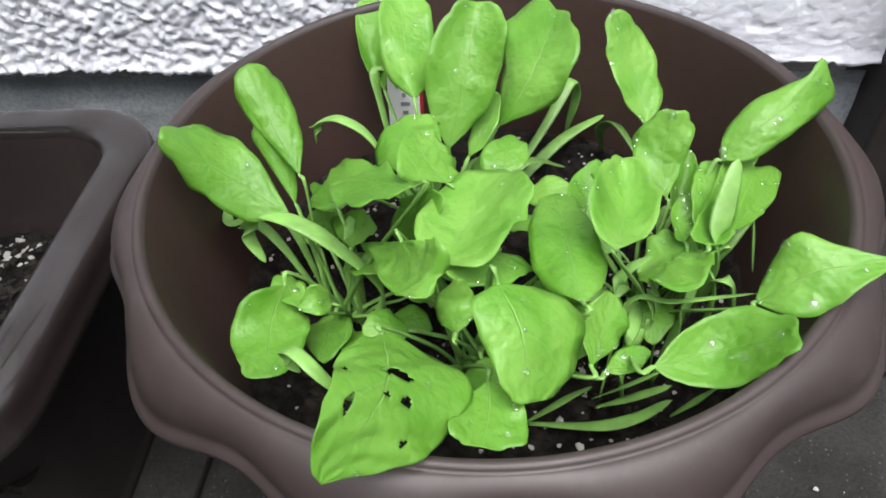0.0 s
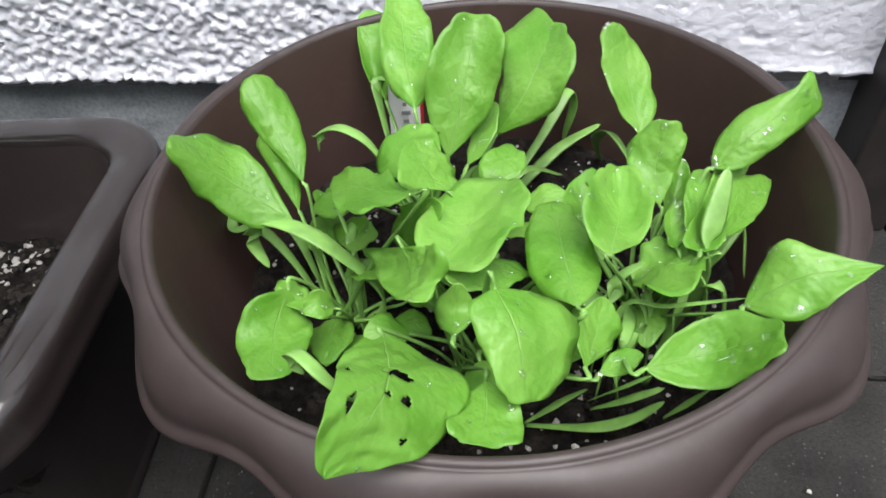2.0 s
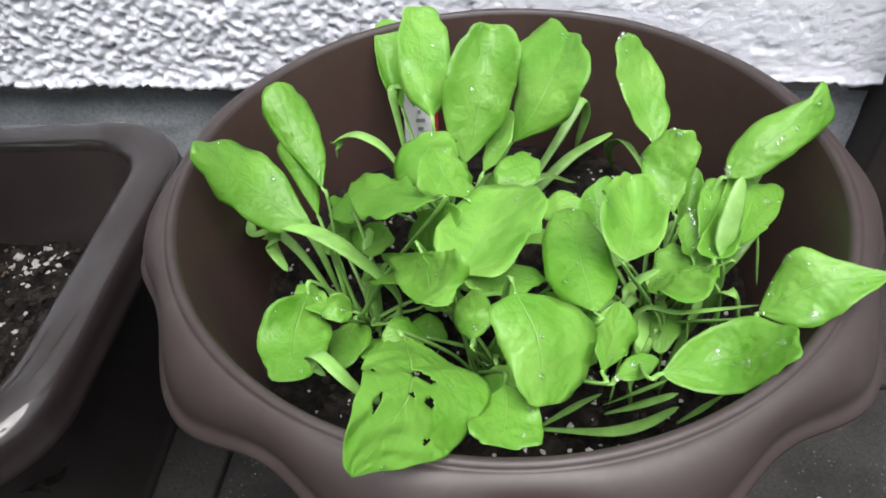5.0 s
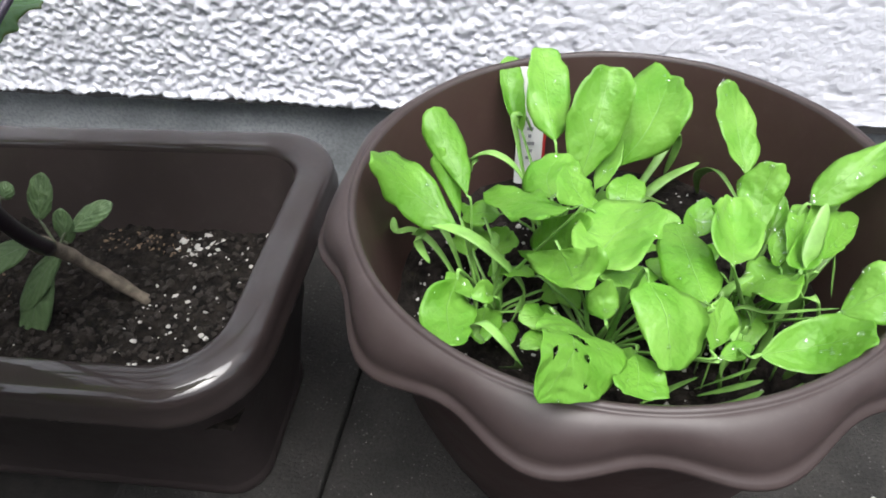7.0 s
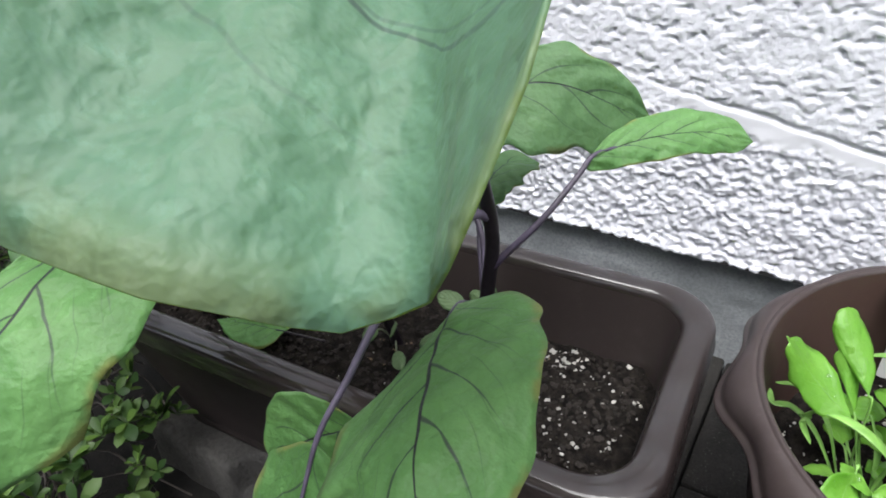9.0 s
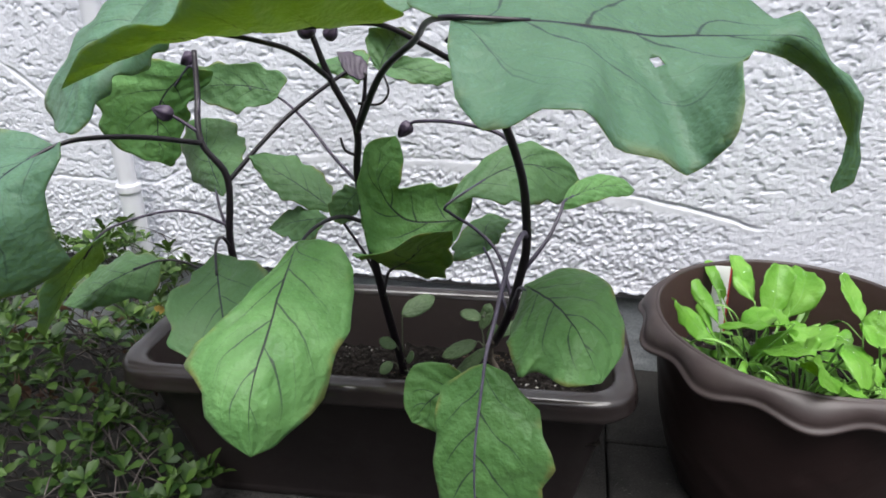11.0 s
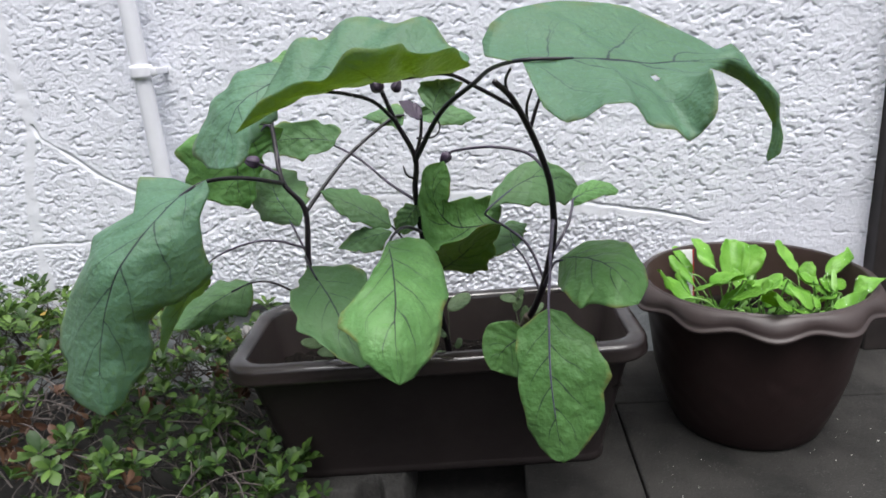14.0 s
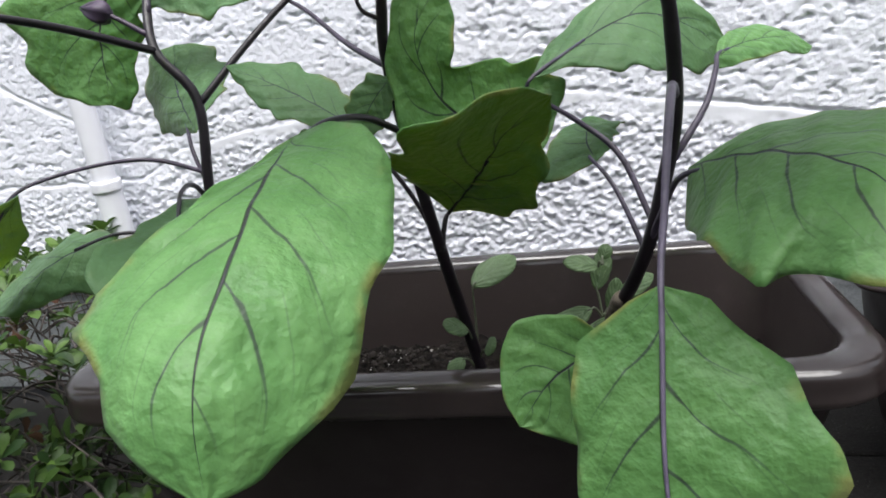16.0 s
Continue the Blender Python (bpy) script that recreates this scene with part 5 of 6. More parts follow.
stem(em, [(-0.014, -0.356, 0.410), (-0.031, -0.390, 0.429), (-0.041, -0.440, 0.436), (-0.046, -0.480, 0.429), (-0.031, -0.558, 0.419)], 0.0030, 0.0014, M_EGG_STEM, "petiole")
stem(em, [(0.000, -0.340, 0.300), (0.004, -0.330, 0.325), (0.012, -0.330, 0.336), (0.060, -0.400, 0.390)], 0.0026, 0.0014, M_EGG_STEM, "petiole")
stem(em, [(0.002, -0.335, 0.290), (-0.020, -0.330, 0.345), (-0.050, -0.330, 0.395), (-0.064, -0.330, 0.415)], 0.0024, 0.0016, M_EGG_STEM, "petiole")
stem(em, [(-0.014, -0.365, 0.497), (-0.026, -0.371, 0.505), (-0.030, -0.373, 0.52)], 0.002, 0.0014, M_EGG_STEM, "shoot")
bud(em, (-0.050, -0.385, 0.632), 0.018, (-0.4, -0.1, 0.8))
bud(em, (-0.030, -0.388, 0.630), 0.014, (0.4, 0.0, 0.8))
eleaf(em, [(0.144, -0.6, 0.668), (0.223, -0.585, 0.665), (0.29, -0.56, 0.654), (0.376, -0.51, 0.649), (0.408, -0.505, 0.646), (0.438, -0.5, 0.619), (0.458, -0.497, 0.595), (0.466, -0.487, 0.566), (0.469, -0.485, 0.545), (0.46, -0.482, 0.514)],
      [(0.034, 0.148, -0.635, 0.654), (0.069, 0.16, -0.67, 0.625), (0.098, 0.179, -0.69, 0.613), (0.128, 0.198, -0.699, 0.618), (0.157, 0.216, -0.7, 0.629), (0.187, 0.244, -0.7, 0.627), (0.211, 0.262, -0.688, 0.599), (0.241, 0.289, -0.682, 0.593), (0.265, 0.307, -0.662, 0.577), (0.28, 0.32, -0.652, 0.581), (0.304, 0.334, -0.664, 0.603), (0.324, 0.338, -0.652, 0.622), (0.354, 0.337, -0.632, 0.645), (0.555, 0.366, -0.535, 0.642), (0.615, 0.401, -0.488, 0.629), (0.67, 0.419, -0.486, 0.619), (0.735, 0.438, -0.486, 0.603), (0.805, 0.451, -0.486, 0.582), (0.875, 0.463, -0.482, 0.564), (0.93, 0.462, -0.484, 0.543), (0.975, 0.458, -0.482, 0.521)],
      [(0.039, 0.125, -0.583, 0.67), (0.088, 0.102, -0.56, 0.674), (0.137, 0.1, -0.535, 0.692), (0.187, 0.112, -0.516, 0.714), (0.236, 0.135, -0.499, 0.728), (0.285, 0.165, -0.488, 0.731), (0.334, 0.196, -0.479, 0.731), (0.383, 0.227, -0.47, 0.728), (0.432, 0.258, -0.462, 0.724), (0.481, 0.287, -0.452, 0.717), (0.545, 0.374, -0.47, 0.671), (0.595, 0.389, -0.485, 0.659), (0.635, 0.411, -0.47, 0.665), (0.67, 0.426, -0.475, 0.649), (0.715, 0.435, -0.485, 0.626), (0.76, 0.452, -0.49, 0.616), (0.81, 0.466, -0.49, 0.598), (0.875, 0.47, -0.485, 0.568), (0.93, 0.477, -0.484, 0.545), (0.97, 0.476, -0.482, 0.523)], 11, "very large lobed leaf with a drooping narrow end", nu=120, nv=28, scallop=0.0, wave=0.02, quilt=0.02, sky_tint=True, holes=((0.301, 0.375, 0.0065, 0.016),))
eleaf(em, [(-0.160, -0.460, 0.670), (-0.214, -0.520, 0.636), (-0.229, -0.570, 0.567)],
      [(-0.168, -0.480, 0.628), (-0.180, -0.550, 0.606), (-0.201, -0.577, 0.573)], [(-0.183, -0.450, 0.689), (-0.243, -0.470, 0.662), (-0.281, -0.500, 0.605), (-0.270, -0.530, 0.567)], 12, sky_tint=True)
eleaf(em, [(-0.125, -0.400, 0.691), (-0.166, -0.400, 0.691), (-0.196, -0.410, 0.687)], [(-0.130, -0.420, 0.679), (-0.167, -0.430, 0.680)], [(-0.145, -0.360, 0.713), (-0.182, -0.370, 0.700)], 13)
eleaf(em, [(-0.047, -0.480, 0.434), (-0.031, -0.560, 0.424), (-0.022, -0.617, 0.405), (-0.018, -0.672, 0.370), (-0.016, -0.688, 0.324)],
      [(0.317, -0.053, -0.569, 0.426), (0.483, -0.063, -0.612, 0.413), (0.55, -0.078, -0.628, 0.403), (0.567, -0.088, -0.632, 0.398), (0.65, -0.09, -0.652, 0.383), (0.7, -0.074, -0.661, 0.376), (0.75, -0.062, -0.67, 0.37), (0.817, -0.059, -0.68, 0.354), (0.867, -0.046, -0.687, 0.348), (0.917, -0.035, -0.689, 0.338)],
      [(0.117, -0.018, -0.492, 0.443), (0.2, 0.006, -0.493, 0.436), (0.3, 0.024, -0.513, 0.422), (0.383, 0.032, -0.535, 0.41), (0.467, 0.037, -0.558, 0.398), (0.533, 0.038, -0.576, 0.386), (0.6, 0.033, -0.596, 0.375), (0.667, 0.031, -0.611, 0.361), (0.733, 0.028, -0.623, 0.344), (0.783, 0.021, -0.637, 0.337), (0.85, 0.009, -0.655, 0.33), (0.917, -0.002, -0.669, 0.322)], 14, "broad bright green leaf hanging over the trough rim", scallop=0.02)
eleaf(em, [(0.108, -0.330, 0.409), (0.035, -0.350, 0.415), (0.010, -0.370, 0.476), (0.030, -0.350, 0.519)],
      [(0.114, -0.310, 0.435), (0.069, -0.330, 0.456), (0.034, -0.355, 0.455), (0.039, -0.350, 0.496)], [(0.086, -0.360, 0.373), (0.016, -0.380, 0.374), (-0.011, -0.380, 0.426), (-0.001, -0.375, 0.509)], 15)
eleaf(em, [(0.007, -0.320, 0.330), (0.045, -0.380, 0.372), (0.080, -0.425, 0.415), (0.112, -0.430, 0.436)],
      [(-0.005, -0.400, 0.385), (0.020, -0.490, 0.422), (0.058, -0.500, 0.443), (0.095, -0.465, 0.445)], [(0.040, -0.325, 0.330), (0.080, -0.347, 0.334), (0.100, -0.385, 0.385)], 16)
eleaf(em, [(-0.064, -0.330, 0.415), (-0.120, -0.325, 0.450), (-0.177, -0.320, 0.478)],
      [(-0.078, -0.300, 0.441), (-0.115, -0.290, 0.465), (-0.159, -0.300, 0.477)], [(-0.076, -0.335, 0.412), (-0.127, -0.345, 0.433), (-0.160, -0.330, 0.457)], 17)
eleaf(em, [(-0.059, -0.360, 0.414), (-0.102, -0.350, 0.404), (-0.157, -0.330, 0.382)], [(-0.084, -0.340, 0.416), (-0.124, -0.330, 0.411)], [(-0.083, -0.370, 0.386), (-0.121, -0.360, 0.385)], 18)
eleaf(em, [(-0.015, -0.362, 0.454), (-0.031, -0.368, 0.437), (-0.046, -0.372, 0.414)], [(-0.033, -0.36, 0.458), (-0.051, -0.368, 0.441), (-0.053, -0.372, 0.424)], [(-0.013, -0.366, 0.439), (-0.021, -0.37, 0.423), (-0.034, -0.372, 0.412)], 39)
eleaf(em, [(-0.157, -0.250, 0.547), (-0.221, -0.250, 0.556), (-0.303, -0.270, 0.552)],
      [(-0.150, -0.240, 0.566), (-0.191, -0.240, 0.582), (-0.255, -0.250, 0.583), (-0.291, -0.260, 0.574)], [(-0.164, -0.255, 0.537), (-0.206, -0.265, 0.525), (-0.225, -0.265, 0.523), (-0.262, -0.265, 0.536), (-0.293, -0.270, 0.537)], 19)
eleaf(em, [(0.020, -0.370, 0.597), (0.030, -0.360, 0.622), (0.054, -0.390, 0.644)], [(0.006, -0.360, 0.611), (0.003, -0.350, 0.637)], [(0.042, -0.380, 0.607), (0.066, -0.400, 0.634)], 20)
leafing(em, sheet([(0.005, -0.370, 0.590), (-0.009, -0.370, 0.601), (-0.028, -0.370, 0.616)], [(0.003, -0.360, 0.603), (-0.013, -0.360, 0.614)], [(-0.002, -0.380, 0.588), (-0.018, -0.380, 0.599)], seed=21), M_BUD, "young purple leaf")
for b, t, w, s, f in (((0.014, -0.300, 0.249), (0.051, -0.260, 0.262), 0.014, 11, (0.012, -0.304, 0.17)), ((0.010, -0.325, 0.215), (-0.008, -0.345, 0.232), 0.009, 12, (0.010, -0.304, 0.18)),
                      ((0.022, -0.318, 0.190), (0.036, -0.330, 0.204), 0.009, 13, (0.012, -0.304, 0.17)), ((0.000, -0.316, 0.180), (-0.016, -0.325, 0.166), 0.008, 14, (0.010, -0.304, 0.16)),
                      ((0.03, -0.325, 0.168), (0.046, -0.34, 0.162), 0.008, 15, (0.013, -0.304, 0.16))):
    small_leaf(em, b, t, w, s, (0.1, -0.6, 0.7), f)

# plant at the bush end
el = eggplant((-0.190, -0.315), "eggplant plant with purple-black stem and a huge hanging leaf")
stem(el, [(-0.185, -0.312, 0.145), (-0.192, -0.325, 0.22), (-0.200, -0.345, 0.30), (-0.203, -0.352, 0.369), (-0.200, -0.340, 0.453), (-0.230, -0.339, 0.501), (-0.244, -0.305, 0.561), (-0.252, -0.285, 0.605)], 0.0060, 0.0034, M_EGG_STEM, "main_stem", 12, 1.0, "", 0.08)
stem(el, [(-0.200, -0.342, 0.448), (-0.165, -0.300, 0.492), (-0.130, -0.265, 0.528), (-0.065, -0.230, 0.574), (-0.041, -0.220, 0.579)], 0.0034, 0.0024, M_EGG_STEM, "side_stem", 10)
stem(el, [(-0.228, -0.339, 0.498), (-0.253, -0.420, 0.525), (-0.275, -0.480, 0.538), (-0.299, -0.505, 0.534), (-0.318, -0.555, 0.518)], 0.0036, 0.0022, M_EGG_STEM, "petiole")
stem(el, [(-0.205, -0.350, 0.392), (-0.250, -0.346, 0.405), (-0.285, -0.360, 0.410), (-0.316, -0.400, 0.409), (-0.332, -0.430, 0.402), (-0.350, -0.445, 0.375)], 0.0022, 0.0014, M_EGG_PET, "petiole")
stem(el, [(-0.202, -0.348, 0.300), (-0.233, -0.360, 0.322), (-0.264, -0.370, 0.343), (-0.292, -0.380, 0.348), (-0.32, -0.40, 0.342)], 0.0022, 0.0014, M_EGG_STEM, "petiole")
stem(el, [(-0.204, -0.350, 0.380), (-0.221, -0.335, 0.412), (-0.249, -0.290, 0.440), (-0.268, -0.265, 0.459)], 0.0022, 0.0014, M_EGG_PET, "petiole")
stem(el, [(-0.236, -0.325, 0.530), (-0.246, -0.298, 0.572), (-0.259, -0.290, 0.586), (-0.285, -0.290, 0.560)], 0.0026, 0.0014, M_EGG_PET, "petiole")
stem(el, [(-0.203, -0.352, 0.360), (-0.200, -0.375, 0.385), (-0.186, -0.415, 0.390), (-0.160, -0.465, 0.378)], 0.0026, 0.0014, M_EGG_STEM, "petiole")
stem(el, [(-0.234, -0.336, 0.512), (-0.252, -0.338, 0.525), (-0.264, -0.340, 0.533)], 0.0026, 0.002, M_BUD, "flower_stalk")
bud(el, (-0.262, -0.340, 0.532), 0.018, (-0.8, -0.1, 0.3))
bud(el, (-0.254, -0.284, 0.600), 0.017, (-0.7, 0.0, -0.5))
eleaf(el, [(-0.299, -0.500, 0.534), (-0.318, -0.561, 0.516), (-0.364, -0.622, 0.452), (-0.411, -0.625, 0.340), (-0.421, -0.629, 0.262)],
      [(0.067, -0.328, -0.499, 0.546), (0.15, -0.374, -0.502, 0.551), (0.233, -0.365, -0.550, 0.515), (0.35, -0.425, -0.556, 0.487), (0.417, -0.422, -0.578, 0.466), (0.533, -0.453, -0.578, 0.423), (0.65, -0.510, -0.548, 0.359), (0.717, -0.512, -0.556, 0.328), (0.783, -0.482, -0.586, 0.316), (0.833, -0.500, -0.583, 0.280), (0.90, -0.469, -0.604, 0.268)],
      [(0.07, -0.270, -0.525, 0.547), (0.15, -0.264, -0.539, 0.534), (0.233, -0.274, -0.554, 0.501), (0.317, -0.278, -0.557, 0.466), (0.40, -0.277, -0.547, 0.424), (0.45, -0.292, -0.555, 0.408), (0.517, -0.317, -0.571, 0.394), (0.55, -0.333, -0.585, 0.396), (0.633, -0.359, -0.580, 0.374), (0.717, -0.357, -0.586, 0.339), (0.783, -0.365, -0.596, 0.314), (0.85, -0.385, -0.610, 0.298), (0.917, -0.399, -0.614, 0.270)], 31, "huge blue-green leaf hanging over the bush", nu=90, nv=28, scallop=0.025, wave=0.03, sky_tint=True)
eleaf(el, [(-0.259, -0.290, 0.585), (-0.311, -0.290, 0.536), (-0.329, -0.290, 0.455)],
      [(-0.339, -0.280, 0.596), (-0.409, -0.290, 0.558), (-0.402, -0.290, 0.487), (-0.363, -0.290, 0.461)], [(-0.235, -0.270, 0.572), (-0.264, -0.280, 0.547), (-0.289, -0.280, 0.500), (-0.308, -0.285, 0.450)], 32)
eleaf(el, [(-0.327, -0.430, 0.402), (-0.370, -0.450, 0.355), (-0.416, -0.470, 0.270)], [(-0.344, -0.460, 0.389), (-0.397, -0.470, 0.347), (-0.409, -0.480, 0.297)],
      [(-0.348, -0.420, 0.359), (-0.387, -0.430, 0.329), (-0.416, -0.450, 0.289)], 33, sky_tint=True)
eleaf(el, [(-0.292, -0.380, 0.348), (-0.336, -0.410, 0.334), (-0.394, -0.420, 0.300), (-0.424, -0.420, 0.290)],
      [(-0.324, -0.360, 0.347), (-0.374, -0.360, 0.338), (-0.415, -0.390, 0.308)], [(-0.292, -0.400, 0.310), (-0.328, -0.420, 0.305), (-0.377, -0.430, 0.294)], 34, "leaf rolled into a loose tube")
eleaf(el, [(-0.184, -0.420, 0.385), (-0.126, -0.520, 0.359), (-0.085, -0.575, 0.289)],
      [(-0.181, -0.530, 0.375), (-0.165, -0.560, 0.345), (-0.112, -0.580, 0.309)], [(-0.089, -0.480, 0.394), (-0.043, -0.550, 0.351), (-0.045, -0.570, 0.311)], 35)
eleaf(el, [(-0.216, -0.330, 0.424), (-0.268, -0.265, 0.459), (-0.288, -0.220, 0.503)],
      [(-0.297, -0.260, 0.419), (-0.334, -0.224, 0.454), (-0.320, -0.220, 0.493)], [(-0.212, -0.300, 0.445), (-0.216, -0.250, 0.468), (-0.251, -0.220, 0.497)], 36)
eleaf(el, [(-0.041, -0.220, 0.579), (-0.065, -0.220, 0.579), (-0.110, -0.240, 0.582)], [(-0.045, -0.200, 0.595), (-0.077, -0.200, 0.592)], [(-0.047, -0.230, 0.560), (-0.075, -0.230, 0.565)], 37)
eleaf(el, [(-0.035, -0.220, 0.580), (0.040, -0.222, 0.573), (0.081, -0.205, 0.564)], [(0.0, -0.222, 0.592), (0.050, -0.205, 0.584)], [(0.0, -0.236, 0.566), (0.050, -0.225, 0.556)], 38)
for b, t, w, s, f in (((-0.175, -0.345, 0.20), (-0.205, -0.372, 0.215), 0.010, 21, (-0.186, -0.315, 0.16)), ((-0.205, -0.335, 0.21), (-0.238, -0.350, 0.225), 0.010, 22, (-0.188, -0.315, 0.16)),
                      ((-0.170, -0.330, 0.19), (-0.150, -0.350, 0.205), 0.008, 23, (-0.185, -0.315, 0.16)), ((-0.195, -0.35, 0.24), (-0.215, -0.385, 0.256), 0.012, 24, (-0.190, -0.320, 0.19))):
    small_leaf(el, b, t, w, s, (0.1, -0.6, 0.7), f)

# weed seedling with pale leaves
weed = thing("weed_seedling", (-0.131, -0.339, 0.150), "small pale grey-green weed with narrow leaves in the soil", "weed")
stem(weed, [(-0.131, -0.339, 0.145), (-0.138, -0.342, 0.19), (-0.150, -0.348, 0.235)], 0.0040, 0.0024, M_SPROUT_STEM, "stem", 8)
for i in range(11):
    a = i * 2.4
    z = 0.175 + 0.006 * i
    b = Vector((-0.138 - 0.0008 * i, -0.342, z))
    t = b + Vector((math.cos(a) * 0.030, math.sin(a) * 0.030, 0.008 + 0.012 * (i % 3 - 1)))
    small_leaf(weed, b.lerp(t, 0.35), t, 0.0045, 200 + i, (0, 0, 1), b)
dead = thing("fallen_leaf", (-0.13, -0.375, 0.165), "fallen green leaf lying on the potting soil", "leaf")
leafing(dead, sheet([(-0.090, -0.366, 0.178), (-0.13, -0.372, 0.176), (-0.185, -0.380, 0.168)], [(-0.10, -0.35, 0.170), (-0.14, -0.350, 0.170)], [(-0.10, -0.390, 0.170), (-0.14, -0.398, 0.168)], seed=41), M_EGG, name="blade")
stem(dead, [(-0.045, -0.352, 0.172), (-0.07, -0.360, 0.176), (-0.10, -0.368, 0.178)], 0.0014, 0.0012, M_EGG_STEM, "stalk")


# ---- grains on the soil ----
def grains(name, label, material, spots, seed):
    """Small crumbs scattered round the given spots: (x, y, spread, count, ground)."""
    rnd = np.random.RandomState(seed)
    bm = bmesh.new()
    bmesh.ops.create_icosphere(bm, subdivisions=1, radius=1.0)
    base = np.array([v.co[:] for v in bm.verts])
    tri = np.array([[v.index for v in f.verts] for f in bm.faces])
    bm.free()
    co, faces = [], []
    for x, y, sx, sy, count, z, lo, hi in spots:
        for _ in range(count):
            px, py = x + rnd.uniform(-1, 1) * sx, y + rnd.uniform(-1, 1) * sy
            if z == BOWL and math.hypot(px - BX, py - BY) > 0.146 or z < BOWL and z > 0.1 and not (abs(px - PCX) < 0.282 and abs(py - PCY - PTURN * (px - PCX)) < 0.092):
                continue
            r = rnd.uniform(lo, hi) * (0.6 + 0.4 * rnd.rand())
            shape = base * (1 + 0.30 * rnd.randn(len(base), 1).clip(-1.5, 1.5)) * (r * np.array([1, rnd.uniform(0.6, 1.1), rnd.uniform(0.5, 0.9)]))
            a = rnd.uniform(0, 6.28)
            c, s = math.cos(a), math.sin(a)
            shape = shape @ np.array([[c, s, 0], [-s, c, 0], [0, 0, 1]])
            ground = z + float(clods(np.array([px]), np.array([py]))[0])
            faces.append(tri + len(co) * len(base))
            co.append(shape + np.array([px, py, ground + r * 0.3]))
    ob = new(name, mesh_of(name, np.concatenate(co), np.concatenate(faces)))
    ob.data.polygons.foreach_set("use_smooth", np.zeros(len(ob.data.polygons), bool))
    ob.data.materials.append(material)
    return tagged(ob, label, "soil grains", kind="stuff")


TROUGH, BOWL = 0.153, 0.166
grains("perlite_grains", "white perlite grains strewn on the potting soil", M_PERLITE, (
    (0.0, -0.30, 0.27, 0.10, 260, TROUGH, 0.0005, 0.0014), (0.186, -0.240, 0.020, 0.014, 44, TROUGH, 0.0018, 0.0042), (0.235, -0.212, 0.03, 0.012, 26, TROUGH, 0.0018, 0.0036),
    (0.150, -0.212, 0.03, 0.012, 14, TROUGH, 0.0012, 0.0028), (0.22, -0.30, 0.055, 0.085, 90, TROUGH, 0.0012, 0.0034), (0.02, -0.25, 0.12, 0.03, 50, TROUGH, 0.001, 0.0024),
    (BX, BY, 0.13, 0.13, 420, BOWL, 0.0009, 0.0024), (0.578, -0.108, 0.028, 0.010, 70, BOWL, 0.0012, 0.0030), (0.425, -0.150, 0.02, 0.02, 8, BOWL, 0.0015, 0.003),
    (0.39, -0.28, 0.016, 0.05, 36, BOWL, 0.001, 0.0022), (0.68, -0.27, 0.016, 0.04, 20, BOWL, 0.0012, 0.0026), (0.575, -0.385, 0.06, 0.02, 40, BOWL, 0.001, 0.0026)), 3)
grains("soil_crumbs", "black bark and soil crumbs lying on the soil", M_CHIP, (
    (0.0, -0.30, 0.27, 0.10, 2600, TROUGH, 0.0012, 0.0046), (BX, BY, 0.10, 0.10, 420, BOWL, 0.0012, 0.0040), (0.38, -0.28, 0.02, 0.06, 60, BOWL, 0.001, 0.003)), 4)
grains("tan_crumbs", "pale tan soil crumbs round the stem foot", plain("tan_crumb", (0.20, 0.14, 0.09), 0.9, 0.4, 80, 0.4), (
    (0.13, -0.235, 0.04, 0.020, 120, TROUGH + 0.002, 0.0008, 0.0022), (0.02, -0.31, 0.03, 0.03, 40, TROUGH, 0.0008, 0.002)), 6)
grains("fallen_grit", "small pale grit scattered over the paving", M_PERLITE, ((0.74, -0.46, 0.15, 0.20, 70, 0.001, 0.0004, 0.0014), (0.79, -0.36, 0.07, 0.10, 12, 0.001, 0.0014, 0.0028), (0.40, -0.42, 0.06, 0.10, 20, 0.001, 0.0004, 0.0010)), 8)

# ---- litter on the soil ----
for i, (x, y, z, a) in enumerate(((-0.205, -0.365, 0.160, 0.4), (-0.178, -0.352, 0.159, 1.7))):
    dry = thing("dry_leaf", (x, y, z), "curled reddish-brown dead leaf on the soil", "leaf", "dead leaves on the soil")
    c, s = math.cos(a), math.sin(a)
    turned = lambda p, q, h: (x + p * c - q * s, y + p * s + q * c, z + h)
    leafing(dry, sheet([turned(-0.016, 0, 0.002), turned(0, 0.001, 0.001), turned(0.017, 0, 0.006)], [turned(-0.006, 0.009, 0.007), turned(0.006, 0.008, 0.007)],
                       [turned(-0.006, -0.008, 0.006), turned(0.006, -0.009, 0.008)], 14, 8, 60 + i), M_BUSH_DRY, name="blade")
    stem(dry, [turned(-0.030, 0.003, 0.003), turned(-0.022, 0.001, 0.004), turned(-0.014, 0, 0.002)], 0.0008, 0.0006, M_BARK, "stalk", 6)

